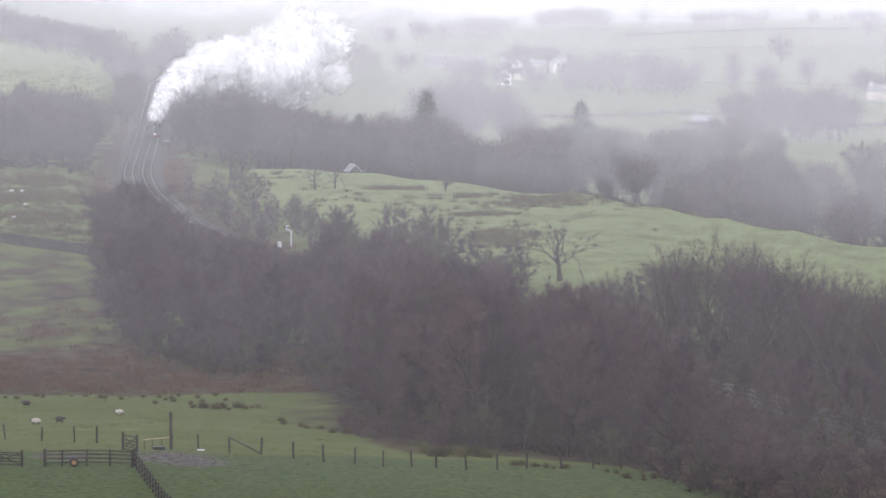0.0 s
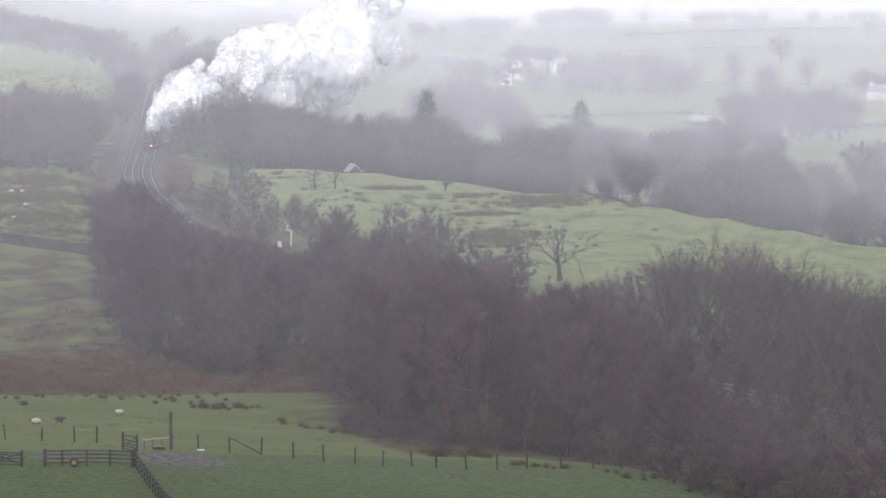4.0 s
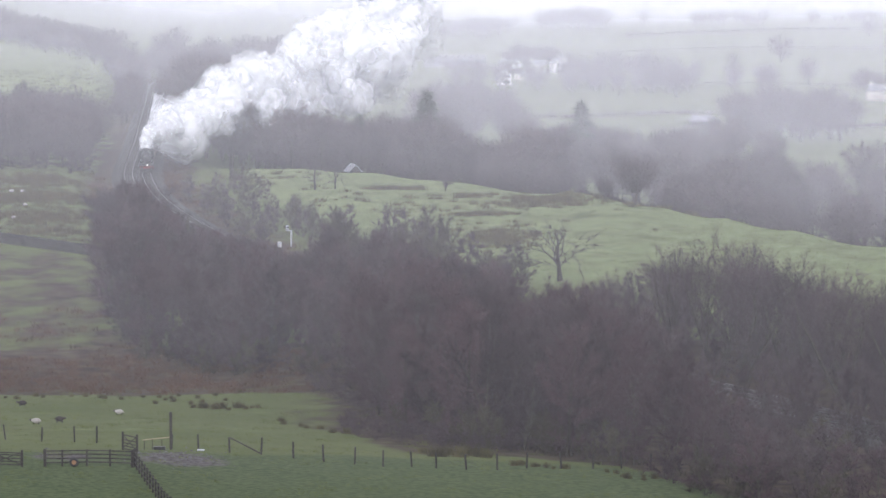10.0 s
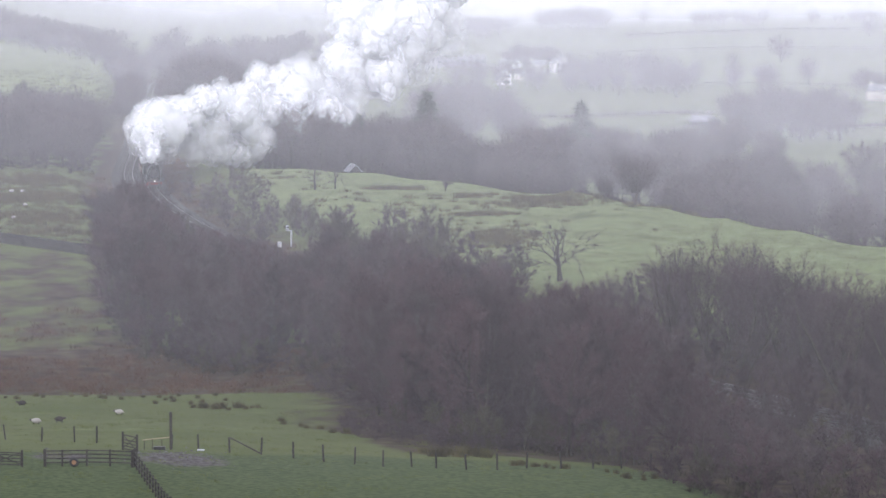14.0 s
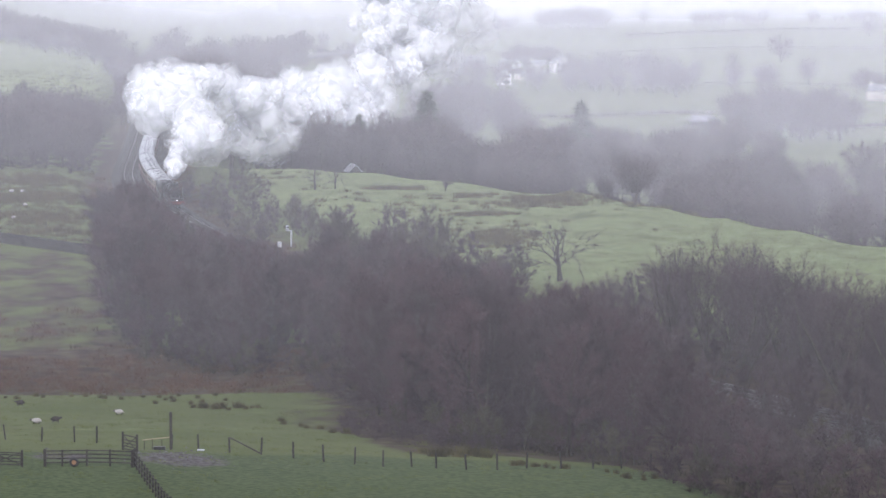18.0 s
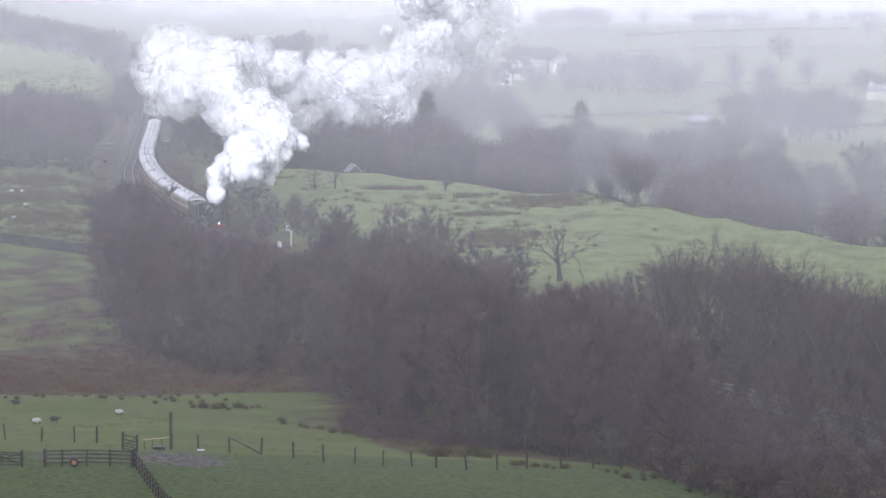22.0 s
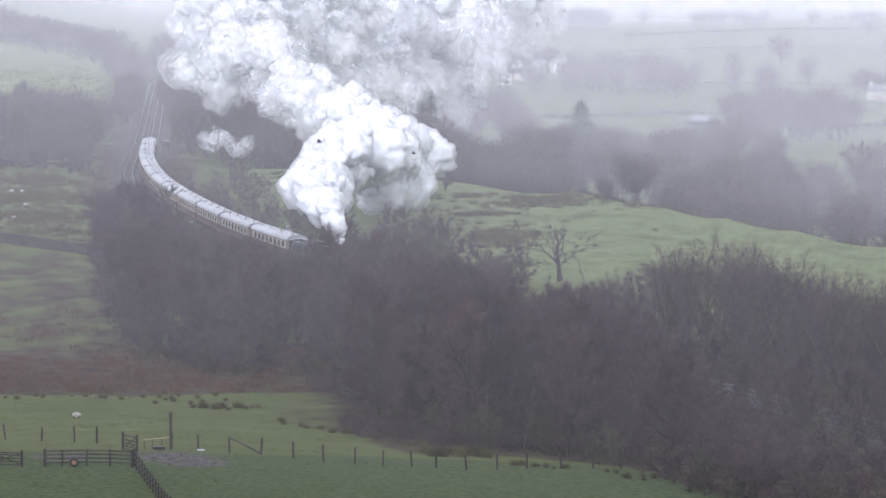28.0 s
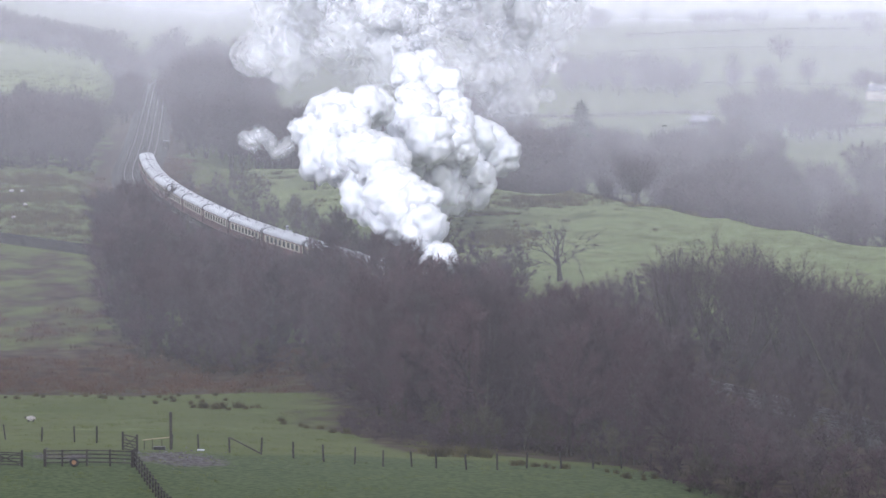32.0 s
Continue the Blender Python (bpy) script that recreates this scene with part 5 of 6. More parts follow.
wire_fence([(-37.4, 250), (-34.1, 248.5), (-30.9, 245.5), (-28.3, 245), (-26.5, 244)], "old wooden fence posts with sagging wire")
wire_fence([(-20.4, 239.5), (-18.4, 240), (-16, 239), (-13.6, 238.5), (-11.1, 236.5), (-8.8, 235), (-6.5, 234.5), (-4.4, 234), (-2.3, 234.5), (-0.5, 234), (1.7, 233.5), (4, 234), (6.2, 236), (8.8, 237), (11.2, 238), (13.4, 239), (15.6, 239.5), (17.8, 240)], "post and wire fence along the field edge", 2)


def rail_fence(points, label, rails=(0.3, 0.58, 0.86, 1.12), tall=1.28, mat=None, deep=0.1):
    mat = mat or WOOD
    f = thing("rail_fence", label, "fence")
    ps = [ground_at(*p) for p in points]
    for i, p in enumerate(ps):
        w = 0.2 if i in (0, len(ps) - 1) else 0.13
        o = part("post", box((w, w, tall + 0.4 + (0.12 if w > 0.15 else 0)), (0, 0, tall / 2 - 0.2), bevel=0.02), mat, f)
        o.location = p
    for h in rails:
        for a, b in zip(ps, ps[1:]):
            bar("rail", a + Vector((0, -0.09, h)), b + Vector((0, -0.09, h)), 0.05, deep, mat, f)


rail_fence([(-28.0, 224.2), (-26.8, 224.4), (-25.1, 224.7), (-23.5, 225), (-21.95, 225.2)], "dark wooden post and rail fence of a sheep pen", tall=1.2)
rail_fence([(-21.85, 225.6)] + [(-21.85 + 0.345 * i, 225.6 - 1.75 * i) for i in range(1, 14)], "dark wet post and rail fence running down the field", (0.35, 0.75, 1.1), 1.2, WOOD, 0.075)


def field_gate(a, b, label, tall=1.05):
    """A five-barred gate that hangs between two points."""
    g = thing("field_gate", label, "gate")
    a, b = ground_at(*a), ground_at(*b)
    for p in (a, b):
        o = part("gate_post", box((0.16, 0.16, tall + 0.65), (0, 0, tall / 2 - 0.1), bevel=0.02), WOOD, g)
        o.location = p
    u = (b - a) * 0.94
    a2 = a + (b - a) * 0.03
    for h in (0.12, 0.34, 0.56, 0.8, tall):
        bar("bar", a2 + Vector((0, 0, h)), a2 + u + Vector((0, 0, h)), 0.04, 0.085, WOOD, g)
    for q in (0.0, 1.0):
        bar("stile", a2 + u * q + Vector((0, -0.03, 0.08)), a2 + u * q + Vector((0, -0.03, tall + 0.05)), 0.06, 0.09, WOOD, g)
    bar("brace", a2 + Vector((0, 0.04, tall)), a2 + u * 0.97 + Vector((0, 0.04, 0.15)), 0.04, 0.07, WOOD, g)
    bar("brace", a2 + u * 0.97 + Vector((0, 0.045, tall)), a2 + Vector((0, 0.045, 0.15)), 0.04, 0.07, WOOD, g)


field_gate((-31.9, 224.4), (-29.6, 224.1), "closed wooden five-bar field gate", 0.95)
field_gate((-23.8, 237.0), (-22.5, 234.5), "small wooden gate standing ajar by the pen", 1.15)


def pen_side():
    f = thing("pale_rail", "pale new rail and netting between weathered posts", "fence")
    a, b = ground_at(-22.4, 238), ground_at(-20.5, 239.4)
    bar("rail", a + Vector((0, 0, 0.72)), b + Vector((0, 0, 0.92)), 0.05, 0.08, PALE_WOOD, f)
    for q in (0.05, 0.35, 0.7):
        bar("stake", a + (b - a) * q - Vector((0, 0, 0.2)), a + (b - a) * q + Vector((0, 0, 0.75)), 0.05, 0.05, WOOD, f)
    for h in (0.15, 0.35, 0.55):
        part("wire", rod(a + Vector((0, 0, h)), b + Vector((0, 0, h)), 0.006, sides=3), WIRE, f)
    p = thing("tall_post", "tall dark timber post beside the pen", "post")
    p.location = ground_at(-20.4, 239.1)
    part("shaft", box((0.2, 0.2, 3.2), (0, 0, 1.2), bevel=0.03), WOOD, p)
    part("cap", box((0.24, 0.24, 0.05), (0, 0, 2.82), bevel=0.01), WOOD, p)
    w = thing("old_wheel", "rubber tyre on an orange disc leaning on the pen", "wheel")
    w.matrix_basis = Matrix.Translation(ground_at(-25.95, 224.1) + Vector((0, 0, 0.33))) @ Euler((radians(12), 0, 0)).to_matrix().to_4x4()
    bm = bmesh.new()
    for i in range(24):
        for j in range(8):
            a, c = 2 * math.pi * i / 24, 2 * math.pi * j / 8
            bm.verts.new(((0.25 + 0.09 * math.cos(c)) * math.cos(a), 0.08 * math.sin(c), (0.25 + 0.09 * math.cos(c)) * math.sin(a)))
    bm.verts.ensure_lookup_table()
    for i in range(24):
        for j in range(8):
            bm.faces.new([bm.verts[k] for k in (i * 8 + j, i * 8 + (j + 1) % 8, (i + 1) % 24 * 8 + (j + 1) % 8, (i + 1) % 24 * 8 + j)])
    part("tyre", bm, RUBBER, w, "", True)
    part("disc", rod((0, -0.02, 0), (0, 0.03, 0), 0.19, sides=18), RUST, w, "orange wheel disc")
    s = thing("stone_slab", "pale concrete slab lying at the fence foot", "slab")
    s.location = ground_at(-18.2, 239.6)
    part("slab", box((0.55, 0.4, 0.1), (0, 0, 0.04), bevel=0.03), GREY_METAL, s)
    t = thing("feed_trough", "low dark trough beside the tall post", "trough")
    t.location = ground_at(-21.2, 238.4)
    part("tub", box((0.9, 0.4, 0.28), (0, 0, 0.12), bevel=0.05), BLACK, t)


pen_side()


def stones_on_ground():
    """Trampled mud strewn with pale stones round the gate."""
    rng = random.Random(21)
    verts, faces = [], []
    for i in range(380):
        x, y = -19.3 + rng.gauss(0, 1.7), 234 + rng.gauss(0, 2.6)
        if rng.random() < 0.18:
            x, y = -28.4 + rng.gauss(0, 0.9), 233 + rng.gauss(0, 2.0)
        r = rng.uniform(0.025, 0.07) if rng.random() < 0.85 else rng.uniform(0.08, 0.14)
        b, p = len(verts), ground_at(x, y)
        for dx, dy, dz in ((-1, -0.7, -0.3), (0.9, -1, -0.3), (1, 0.8, -0.3), (-0.8, 1, -0.3), (-0.5, -0.3, 0.7), (0.5, -0.4, 0.6), (0.4, 0.5, 0.75), (-0.4, 0.4, 0.6)):
            verts.append(p + Vector((dx, dy, dz)) * r * rng.uniform(0.8, 1.2))
        for f in ((4, 5, 6, 7), (0, 1, 5, 4), (1, 2, 6, 5), (2, 3, 7, 6), (3, 0, 4, 7)):
            faces.append([b + k for k in f])
    tagged(new("rubble", raw("rubble", verts, faces, RUBBLE)), "pale broken stones trodden into mud by the gate", "stones", kind="stuff")


stones_on_ground()


# ---- rushes, bracken and grass ----
def blades(rng, n, spread, tall, wide, lean=0.35):
    b = rng.normal(0, spread, (n, 3)) * (1, 1, 0) + (0, 0, -0.06)
    d = np.stack([rng.normal(0, lean, n), rng.normal(0, lean, n), np.ones(n)], 1)
    e = b + d * (tall * rng.uniform(0.5, 1.1, n))[:, None]
    a = rng.uniform(0, 6.28, n)
    s = np.stack([np.cos(a), np.sin(a), 0 * a], 1) * wide / 2
    return np.stack([b - s, b + s, e], 1)


def rush_clumps():
    rng = np.random.default_rng(8)
    pr = random.Random(8)
    meshes = [crown_mesh("clump", blades(rng, 190, 0.2, 1.0, 0.04, 0.3), RUSH) for _ in range(3)]
    spots = []
    for i in range(14):
        spots.append((-23.8 + 0.52 * i + pr.gauss(0, 0.25), 296.5 - 0.1 * i + pr.gauss(0, 1.6), pr.choice((0.4, 0.5, 0.65, 0.85))))
    for i in range(7):
        spots.append((-14.5 + 1.1 * i + pr.gauss(0, 0.3), 277 - 2.2 * i + pr.gauss(0, 1.0), pr.uniform(0.35, 0.75)))
    for i in range(5):
        spots.append((-27.5 + 0.5 * i + pr.gauss(0, 0.3), 304 + pr.gauss(0, 2), pr.uniform(0.3, 0.6)))
    for i in range(9):
        spots.append((5.2 + 0.5 * i + pr.gauss(0, 0.2), 237.5 + pr.gauss(0, 0.8), pr.uniform(0.3, 0.55)))
    for i in range(7):
        spots.append((12.4 + 0.5 * i + pr.gauss(0, 0.3), 235 - 0.4 * i + pr.gauss(0, 1.0), pr.uniform(0.3, 0.6)))
    for i in range(16):
        spots.append((-42 + 1.5 * i + pr.gauss(0, 0.5), 308 + pr.gauss(0, 2.5), pr.uniform(0.3, 0.55)))
    for i in range(8):
        spots.append((-1.5 + 0.7 * i, 243 + pr.gauss(0, 1), pr.uniform(0.6, 1.1)))
    for i, (x, y, k) in enumerate(spots):
        c = tagged(new("rush_clump", meshes[i % 3]), "dark tuft of rushes in wet pasture", "rushes", "rush tufts")
        c.matrix_basis = Matrix.Translation(ground_at(x, y)) @ Matrix.Rotation(i * 1.7, 4, "Z") @ Matrix.Diagonal((k * 1.2, k * 1.2, k, 1))


rush_clumps()


def spread_blades(name, label, category, seed, spots, n, spread, tall, wide, mat, lean=0.35):
    """Many blades over an area, as one object."""
    rng = np.random.default_rng(seed)
    out = []
    if not spots:
        return
    zs = land(np.array([s[0] for s in spots]), np.array([s[1] for s in spots]))
    for (x, y), z in zip(spots, zs):
        out.append(blades(rng, n, spread, tall, wide, lean) * rng.uniform(0.7, 1.2) + (x, y, z))
    tagged(new(name, crown_mesh(name, np.concatenate(out), mat)), label, category, kind="stuff")


def undergrowth():
    rng = random.Random(33)
    bank = scatter(rng, 520, (-75, -12, 311, 350), 0.9, lambda x, y: y < 350 + x * 0.1 and noise.noise(Vector((x * 0.12, y * 0.2, 0))) > -0.25)
    bank += scatter(rng, 80, (-70, -30, 350, 385), 1.2, lambda x, y: noise.noise(Vector((x * 0.1, y * 0.15, 3))) > 0.1)
    bank += [(x, y) for x, y in scatter(rng, 260, (-60, 30, 300, 640), 1.6, lambda x, y: 5.5 < abs(line_offset(x, y)) < 10)]
    bank += [(x, y) for x, y in scatter(rng, 190, (-62, -38, 520, 640), 0.9, lambda x, y: 4.6 < line_offset(x, y) < 9 or -10 < line_offset(x, y) < -6.5)]
    spread_blades("bracken", "dead rust-brown bracken on the banks", "bracken", 4, bank, 34, 0.55, 0.75, 0.07, BRACKEN, 0.8)
    reeds = []
    for cx, cy, rx, ry, n in ((8, 452, 5, 13, 150), (17, 507, 8, 10, 170), (5, 520, 7, 4, 26), (4, 500, 16, 14, 20), (-8, 535, 5, 1.6, 50), (5, 488, 4, 2, 55), (3, 470, 16, 24, 35), (-14, 520, 14, 20, 24), (-70, 560, 10, 14, 260), (-66, 520, 8, 16, 260), (-60, 480, 9, 14, 220), (-58, 590, 8, 6, 60), (-55, 455, 8, 8, 80), (-34, 560, 10, 20, 50), (14, 520, 16, 14, 20), (38, 500, 8, 10, 40)):
        reeds += [(cx + rng.gauss(0, rx * 0.55), cy + rng.gauss(0, ry * 0.55)) for _ in range(n)]
    reeds = [(x, y) for x, y in reeds if abs(line_offset(x, y)) > 8]
    spread_blades("rush_patches", "patches of dark rushes across the rough pasture", "rushes", 5, reeds, 34, 0.5, 0.7, 0.12, RUSH, 0.45)
    fell = [(rng.gauss(-112, 13), rng.gauss(862, 28)) for _ in range(200)]
    spread_blades("fell_rushes", "brown rush patches on the misty hillside field", "rushes", 6, fell, 16, 1.4, 0.35, 0.3, RUSH, 0.9)
    sward = [(rng.uniform(-8, 62), rng.uniform(405, 525)) for _ in range(2600)] + [(rng.uniform(-95, -38), rng.uniform(350, 600)) for _ in range(2600)]
    sward = [(x, y) for x, y in sward if abs(line_offset(x, y)) > 9 and noise.noise(Vector((x * 0.15, y * 0.05, 2))) > -0.2]
    spread_blades("pasture_tufts", "tussocks of bleached grass on the rough pasture", "grass", 12, sward, 12, 0.35, 0.22, 0.09, PASTURE_BLADE, 0.7)
    turf = scatter(rng, 1100, (-42, 22, 204, 320), 0.5, lambda x, y: y < near_edge(x) - 1 and noise.noise(Vector((x * 0.25, y * 0.25, 7))) > -0.1)
    spread_blades("grass_tufts", "short tufts of winter grass in the near fields", "grass", 7, turf, 34, 0.34, 0.2, 0.05, PASTURE_BLADE, 0.9)


PASTURE_BLADE = material("grass_blades", [(0.06, 0.085, 0.02), (0.13, 0.14, 0.05)], 0.5, 0.8)
undergrowth()


# ---- stone walls and hedges ----
def stone_wall(points, tall, label, name="dry_stone_wall"):
    """A battered dry-stone wall with an uneven coping, along the ground."""
    rng = random.Random(17)
    w = thing(name, label, "wall")
    verts, faces = [], []
    pts = []
    for (x0, y0), (x1, y1) in zip(points, points[1:]):
        n = max(2, int(math.hypot(x1 - x0, y1 - y0) / 0.6))
        pts += [(x0 + (x1 - x0) * i / n, y0 + (y1 - y0) * i / n) for i in range(n)]
    zs = land(np.array([p[0] for p in pts]), np.array([p[1] for p in pts]))
    for (x, y), z in zip(pts, zs):
        h = tall + rng.gauss(0, 0.05)
        for dy, dz in ((-0.32, -0.3), (-0.3, 0.3), (-0.24, h * 0.7), (-0.2, h), (0.2, h), (0.3, -0.3)):
            verts.append((x, y + dy + rng.gauss(0, 0.02), z + dz))
    for j in range(len(pts) - 1):
        for i in range(5):
            faces.append((j * 6 + i, j * 6 + i + 1, j * 6 + 6 + i + 1, j * 6 + 6 + i))
    part("courses", raw("courses", verts, faces, STONE), STONE, w)
    cv, cf = [], []
    for (x, y), z in list(zip(pts, zs)):
        b, r = len(cv), rng.uniform(0.16, 0.26)
        for dx, dy, dz in ((-1, -0.9, 0), (1, -0.9, 0), (1, 0.9, 0), (-1, 0.9, 0), (-0.8, -0.6, 1), (0.8, -0.6, 1), (0.8, 0.6, 1), (-0.8, 0.6, 1)):
            cv.append((x + dx * 0.27, y + dy * 0.26, z + tall - 0.03 + dz * r))
        for f in ((4, 5, 6, 7), (0, 1, 5, 4), (1, 2, 6, 5), (2, 3, 7, 6), (3, 0, 4, 7)):
            cf.append([b + k for k in f])
    part("coping", raw("coping", cv, cf, STONE), STONE, w)


stone_wall([(-110, 452), (-78, 448), (-60.8, 440), (-52, 433), (-46.8, 429), (-38, 420)], 1.25, "dark dry-stone wall between rough fields")


def hedge(points, tall, label, name="hedge"):
    rng = np.random.default_rng(int(abs(points[0][0]) * 7 + points[0][1]))
    out = []
    for (x0, y0), (x1, y1) in zip(points, points[1:]):
        n = int(math.hypot(x1 - x0, y1 - y0) / 0.8)
        xs, ys = np.linspace(x0, x1, n), np.linspace(y0, y1, n)
        for x, y, z in zip(xs, ys, land(xs, ys)):
            out.append(blades(rng, 10, 0.6, tall, 0.3, 0.5) * rng.uniform(0.6, 1.2) + (x, y, z))
    tagged(new(name, crown_mesh(name, np.concatenate(out), TWIGS)), label, "hedge", "field boundaries on the far hillside")


hedge([(12, 1080), (40, 1070), (75, 1090), (110, 1075)], 1.6, "dark hedge bordering a pale misty field")
hedge([(95, 985), (130, 1000), (170, 1030)], 1.8, "overgrown hedge above the green field")
hedge([(70, 1260), (110, 1280), (175, 1240)], 1.0, "dark hedge bordering a pale misty field")
hedge([(60, 1560), (140, 1600), (230, 1580)], 1.1, "faint hedge line high on the misty hill")
hedge([(100, 1750), (190, 1800), (300, 1790)], 2.0, "faint hedge line high on the misty hill")
hedge([(23, 519), (26, 516), (30, 508), (38, 491)], 0.9, "ragged low hedge at the pasture's crest")


# ---- houses across the valley ----
def house(x, y, size, turn, wall_mat, label, roof_mat=None, windows=4, name="house", chimney_on=True, base=None):
    w, d, h, rise = size
    t = thing(name, label, name.replace("_", " "))
    z = float(land(x, y)) if base is None else base
    t.matrix_basis = Matrix.Translation((x, y, z)) @ Matrix.Rotation(radians(turn), 4, "Z")
    bm = bmesh.new()
    pts = [(-w / 2, -0.5), (w / 2, -0.5), (w / 2, h), (0, h + rise), (-w / 2, h)]
    rings = [[bm.verts.new((px, s * d / 2, pz)) for px, pz in pts] for s in (-1, 1)]
    bm.faces.new(rings[0])
    bm.faces.new(rings[1][::-1])
    for i in range(5):
        bm.faces.new((rings[0][i], rings[1][i], rings[1][(i + 1) % 5], rings[0][(i + 1) % 5]))
    part("walls", bm, wall_mat, t)
    for s in (-1, 1):
        run_x, slope = w / 2 + 0.3, math.atan2(rise, w / 2)
        length = math.hypot(run_x, run_x * math.tan(slope))
        part("roof_slope", box((length, d + 0.5, 0.14), (s * run_x / 2, 0, h + rise - run_x * math.tan(slope) / 2 + 0.1), Matrix.Rotation(s * slope, 4, "Y"), bevel=0.02), roof_mat or SLATE, t)
    if chimney_on:
        part("chimney", box((0.7, 0.9, 1.3), (0, d / 2 - 0.6, h + rise + 0.4), bevel=0.04), HOUSE_STONE, t)
    for i in range(windows):
        fl, k = i % 2, i // 2
        px = -w / 4 + k % 2 * w / 2
        wn = part("window", box((1.1, 0.1, 1.2), (px, -d / 2 - 0.01, 1.2 + fl * 2.4 if h > 4 else 1.3), bevel=0.02), GLASS, t)
        part("sill", box((1.3, 0.2, 0.1), (px, -d / 2 - 0.06, 0.55 + fl * 2.4 if h > 4 else 0.65)), HOUSE_STONE, wn)
    part("door", box((1.0, 0.1, 2.0), (0, -d / 2 - 0.01, 1.0), bevel=0.02), UNDER, t)
    return t


house(24.5, 1290, (4.2, 6, 4.4, 1.6), 15, WHITE, "tall white house with a slate roof in the mist")
house(33, 1330, (5, 6, 2.6, 1.6), 70, HOUSE_STONE, "low stone house with a wet slate roof", SLATE)
house(29, 1400, (6, 8, 3.5, 2.0), 60, WHITE, "small white house with a slate roof in the mist")
house(41, 1395, (5, 7, 3.4, 1.8), 80, HOUSE_STONE, "stone house among misty trees")
house(50.5, 1390, (8, 8, 4.2, 2.4), 15, WHITE, "white house with large dark windows in the mist")
house(2.5, 1220, (4, 5, 2.2, 1.3), 60, HOUSE_STONE, "stone house with a wet slate roof", SLATE)
house(82, 1018, (5, 7, 1.8, 1.7), 65, STONE, "farm building with a broad wet slate roof", SLATE, 0, "barn", False)
house(128, 1028, (5, 6, 3.4, 1.6), 10, HOUSE_STONE, "stone farmhouse behind the green field")
house(156, 1150, (6, 8, 3.4, 2.0), 60, HOUSE_STONE, "stone farmhouse with a wet slate roof", SLATE)
house(119, 1110, (6, 10, 3.0, 2.0), 70, HOUSE_STONE, "low stone outbuilding with a slate roof", SLATE, 0, "barn", False)
house(-16.8, 600, (2.1, 2.8, 1.8, 1.1), 20, STONE, "small stone field barn at the wood's edge", SLATE, 2, "barn", False, -2.0)


def mill():
    """A long row of ten roofed bays on the hillside."""
    t = thing("terrace_row", "long row of pale-roofed buildings in the mist", "building")
    t.matrix_basis = Matrix.Translation(ground_at(5.5, 1455))
    part("walls", box((28, 8, 5), (0, 0, 1.5), bevel=0.05), SLATE, t)
    for i in range(10):
        x = -12.6 + 2.8 * i
        roof = part("roof_bay", raw("roof_bay", [(x - 1.4, -4.4, 3.95), (x + 1.4, -4.4, 3.95), (x + 0.3, -4.4, 5.6), (x - 1.4, 4.4, 3.95), (x + 1.4, 4.4, 3.95), (x + 0.3, 4.4, 5.6)], [(0, 1, 2), (3, 5, 4), (0, 2, 5, 3), (1, 4, 5, 2), (0, 3, 4, 1)], SLATE), SLATE, t)
        part("window", box((1.1, 0.08, 1.3), (x, -4.02, 2.2), bevel=0.02), GLASS, t)


mill()


# ---- lineside things ----
def lineside():
    s = thing("railway_signal", "grey signal head on a pale lineside post", "signal")
    s.matrix_basis = Matrix.Translation((-21.4, 451, -0.5)) @ Matrix.Rotation(radians(20), 4, "Z")
    part("post", rod((0, 0, 0), (0, 0, 2.3), 0.06, sides=10), GREY_METAL, s)
    part("arm", box((1.0, 0.08, 0.09), (-0.2, 0, 2.28), bevel=0.02), GREY_METAL, s)
    part("signal_head", box((0.42, 0.28, 0.72), (-0.5, 0, 2.66), bevel=0.06), GREY_METAL, s, "grey signal head")
    part("hood", rod((-0.5, -0.38, 2.8), (-0.5, -0.12, 2.8), 0.11, sides=10), BLACK, s)
    part("ladder", box((0.22, 0.04, 2.1), (0.12, 0.14, 1.1)), GREY_METAL, s)
    for x, y, h, lab in ((-23.0, 451.5, 0.55, "low grey relay cabinet with a pale lid"),):
        c = thing("relay_cabinet", lab, "cabinet")
        c.matrix_basis = Matrix.Translation((x, y, -0.6)) @ Matrix.Rotation(radians(20), 4, "Z")
        part("body", box((0.5, 0.4, h + 0.3), (0, 0, h / 2), bevel=0.03), GREY_METAL, c)
        part("lid", box((0.56, 0.46, 0.06), (0, 0, h + 0.17), bevel=0.02), WHITE, c)
        part("door", box((0.4, 0.03, h - 0.1), (0, -0.21, h / 2), bevel=0.01), WHITE, c)
    h = thing("lineside_hut", "small dark lineside hut with a slate roof", "hut")
    h.matrix_basis = Matrix.Translation((-57.5, 668, -0.5))
    part("walls", box((1.0, 1.0, 1.6), (0, 0, 0.8), bevel=0.03), UNDER, h)
    part("roof", box((1.2, 1.2, 0.12), (0, 0, 1.66), bevel=0.03), SLATE, h)


lineside()


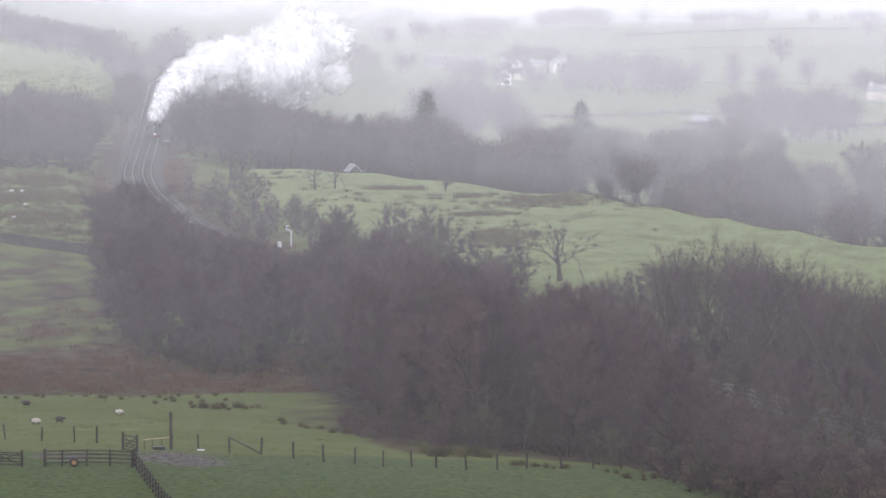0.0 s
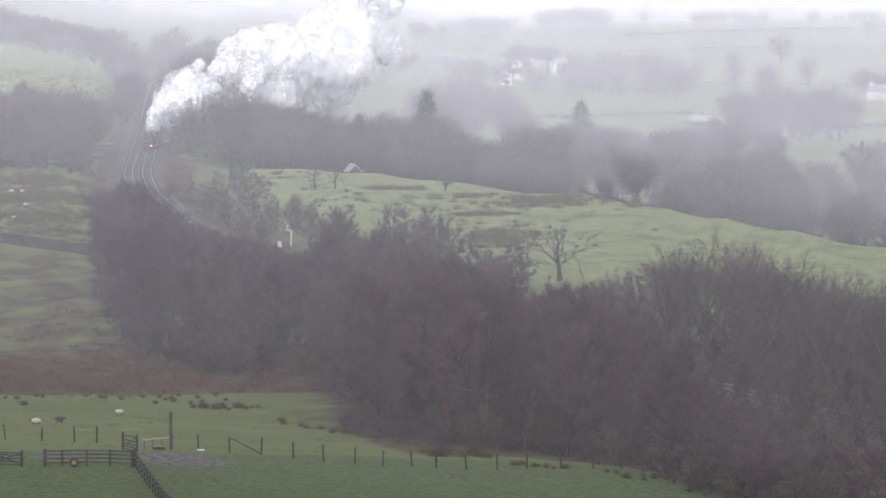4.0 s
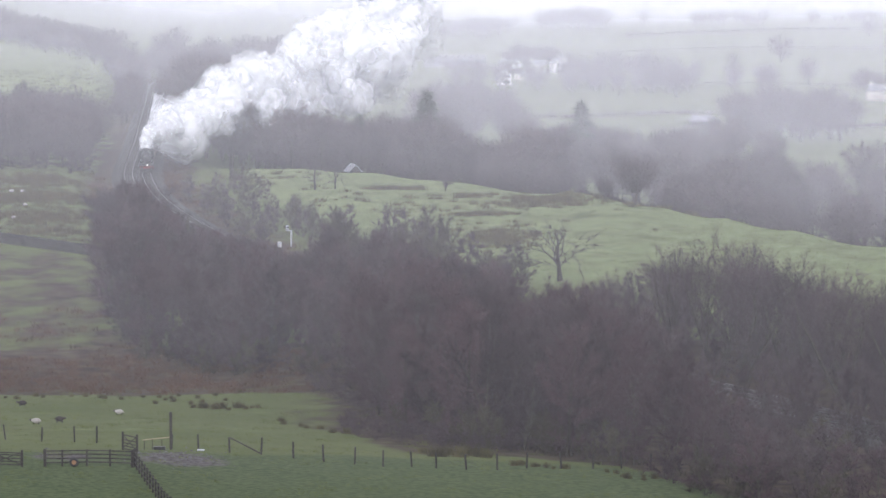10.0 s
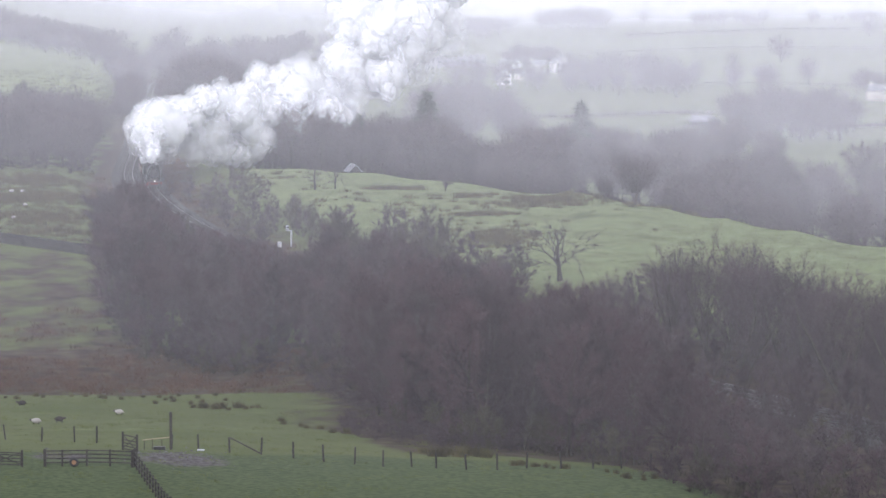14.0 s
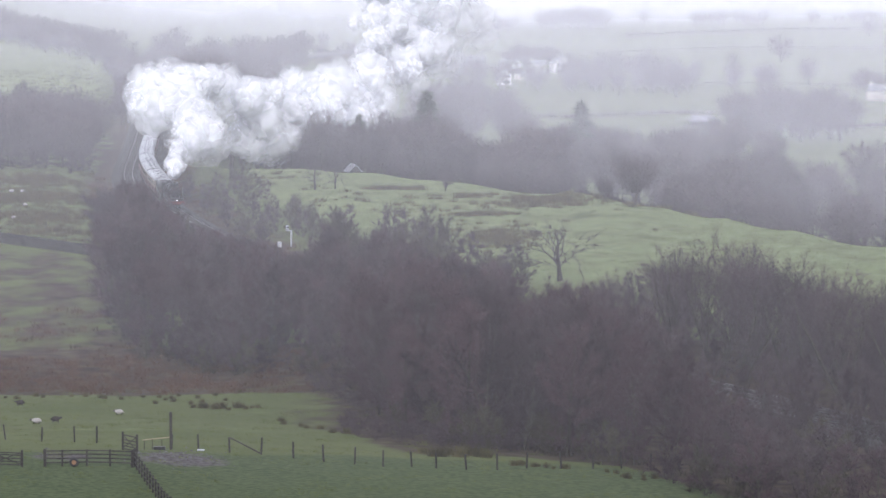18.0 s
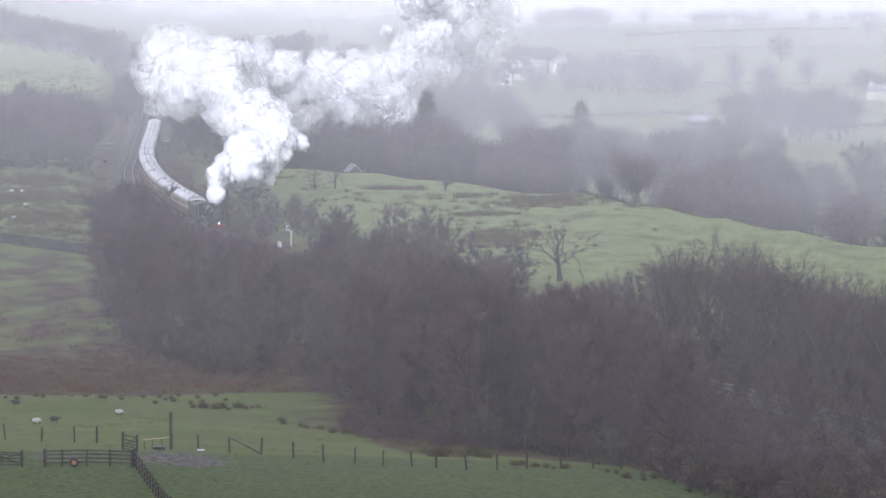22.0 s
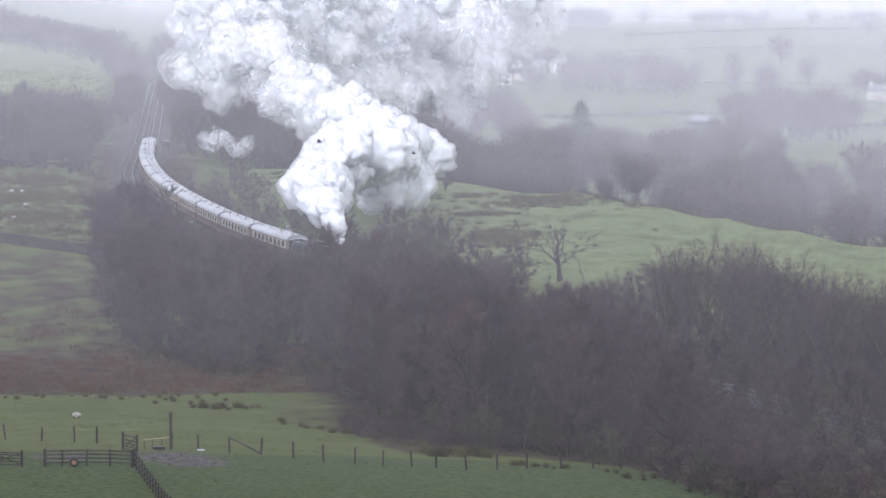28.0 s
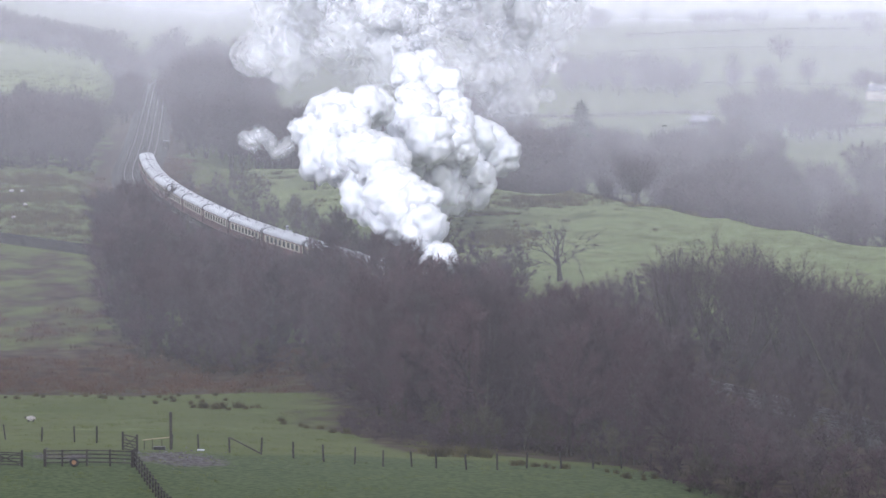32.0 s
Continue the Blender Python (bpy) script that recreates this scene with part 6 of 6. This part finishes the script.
# ---- animals ----
def sheep(fleece, label):
    """A ewe, about 1.1 m long, that faces -x."""
    s = thing("sheep", label, "sheep", group="sheep in the near field")
    bm = ball((0, 0, 0.58), (0.5, 0.27, 0.3), seg=16, rings=10)
    for v in bm.verts:
        v.co += (v.co - Vector((0, 0, 0.58))).normalized() * noise.noise(v.co * 9) * 0.05
    part("body", bm, fleece, s, "", True)
    head = part("head", ball((-0.62, 0, 0.7), (0.17, 0.09, 0.11)), FACE, s, "dark face", True)
    for y in (-0.1, 0.1):
        part("ear", ball((-0.55, y, 0.76), (0.03, 0.07, 0.03), seg=8, rings=5), FACE, head)
    part("neck", rod((-0.36, 0, 0.62), (-0.56, 0, 0.7), 0.15, 0.1, 10), fleece, s)
    for x in (-0.3, 0.3):
        for y in (-0.14, 0.14):
            part("leg", rod((x, y, -0.02), (x, y, 0.42), 0.04, 0.06, 7), FACE, s)
    part("tail", rod((0.48, 0, 0.66), (0.56, 0, 0.42), 0.05, 0.04, 7), fleece, s)
    return s


ewe = sheep(FLEECE, "white sheep with a dark face grazing")
dark = sheep(DARK_FLEECE, "dark brown sheep grazing")
for first in (ewe, dark):
    first.scale = (0.74, 0.74, 0.74)
flock = [ewe, copy_thing(ewe, Matrix()), dark, copy_thing(dark, Matrix())]


def stand(x, y, rz=0.0):
    return Matrix.Translation(ground_at(x, y, 0.1)) @ Matrix.Rotation(radians(rz), 4, "Z")


for i, (x, y, rz) in enumerate([(-71.2, 530, 20), (-69.3, 529, 190), (-65.3, 502, 40), (-63.8, 477, 200)]):
    far_ewe = copy_thing(ewe, stand(x, y, rz))
    tagged(far_ewe, "white sheep grazing in the rough field", group="sheep in the rough field")


def crow(label):
    b = thing("crow", label, "bird", group="crows in flight")
    part("body", ball((0, 0, 0), (0.24, 0.08, 0.08)), FEATHER, b, "", True)
    part("tail", box((0.2, 0.1, 0.02), (-0.3, 0, 0), bevel=0.008), FEATHER, b)
    part("beak", rod((0.22, 0, 0.01), (0.33, 0, 0), 0.03, 0.005, 6), FEATHER, b)
    wings = []
    for s in (-1, 1):
        verts = [(0.12, 0.05 * s, 0.02), (-0.14, 0.05 * s, 0.02), (0.1, 0.3 * s, 0.05), (-0.16, 0.28 * s, 0.05), (-0.1, 0.52 * s, 0.02)]
        verts += [(x, y, z - 0.02) for x, y, z in verts]
        faces = [(0, 1, 3, 2), (2, 3, 4), (5, 7, 8, 6), (7, 9, 8), (0, 2, 7, 5), (2, 4, 9, 7), (4, 3, 8, 9), (3, 1, 6, 8), (1, 0, 5, 6)]
        wings.append(part("wing", raw("wing", verts, faces, FEATHER), FEATHER, b))
    b.scale = (0.95, 0.95, 0.95)
    return b, wings


crows = [crow(label) for label in ("black crow flying over the misty valley", "black crow crossing the valley wood", "black crow rising from the wood", "black crow flapping past the steam", "black crow low over the wood")]


def animal_motions():
    ewe1, ewe2, dark1, dark2 = flock
    walk(ewe1, [(0, stand(-29.1, 287, 8)), (12, stand(-29.1, 287, 4)), (23, stand(-29.1, 287, 0)), (24, stand(-29.7, 286, 10)), (25, stand(-30.4, 285, 15)), (27.5, stand(-31.9, 281, 20)), (29, stand(-32.6, 278, 20)), (30.5, stand(-33.2, 275, 20)), (32, stand(-35.0, 271, 20))])
    walk(ewe2, [(0, stand(-34.1, 267.5, 0)), (13, stand(-34.1, 267.5, 5)), (23, stand(-34.1, 268, 10)), (24, stand(-34.6, 268, 0)), (25, stand(-36.5, 268, 0)), (27.5, stand(-42, 268.5, 0)), (32, stand(-46, 269, 0))])
    walk(dark1, [(0, stand(-32.5, 270.5, 170)), (13, stand(-32.5, 270.5, 180)), (19, stand(-32.9, 270.5, 190)), (23, stand(-33.0, 270.5, 175)), (24, stand(-33.8, 270.5, 120)), (25, stand(-36.3, 270.5, 60)), (27.5, stand(-42, 271, 30)), (32, stand(-47, 271, 30))])
    walk(dark2, [(0, stand(-38.5, 295, 0)), (6, stand(-38.8, 295, 0)), (19, stand(-39.2, 295.5, 8)), (23, stand(-39.7, 296, 4)), (24, stand(-40.1, 296, 0)), (25, stand(-42, 296, 0)), (27.5, stand(-46, 297, 0)), (32, stand(-50, 298, 0))])
    flights = [
        [(0, pose(-390, 260, 27)), (28, pose(-10, 260, 26)), (29, pose(4.4, 260, 25.5)), (29.5, pose(11.8, 260, 25.9)), (30, pose(18.9, 260, 25.9)), (31, pose(33.6, 260, 24.9)), (32, pose(48, 260, 24.4))],
        [(0, pose(-160, 330, 19)), (28, pose(-3, 330, 20.5)), (29, pose(3, 330, 21.5)), (30, pose(11.8, 330, 22.5)), (31, pose(18.3, 330, 23)), (32, pose(22.7, 330, 23.4))],
        [(0, pose(-9, 330, 5)), (29.2, pose(-9, 330, 5)), (30.5, pose(2.4, 330, 18)), (31, pose(5.2, 330, 18.6)), (32, pose(10.6, 330, 19.7))],
        [(0, pose(-10, 340, 4)), (29.4, pose(-10, 340, 4)), (30.5, pose(-1.4, 340, 16.9)), (31, pose(0.8, 340, 17.6)), (32, pose(4.5, 340, 19.2))],
        [(0, pose(-8, 340, 4)), (29.4, pose(-8, 340, 4)), (30.5, pose(-2.5, 340, 14.6)), (31, pose(-0.7, 340, 15.5)), (32, pose(4, 340, 16.7))],
    ]
    for (bird, wings), rows in zip(crows, flights):
        walk(bird, rows)
        for w, s in zip(wings, (-1, 1)):
            walk(w, [(0, pose(0, 0, 0))] + [(27.4 + 0.2 * i, pose(0, 0, 0, s * (32 if i % 2 else -24))) for i in range(23)] + [(32, pose(0, 0, 0))])


motions()
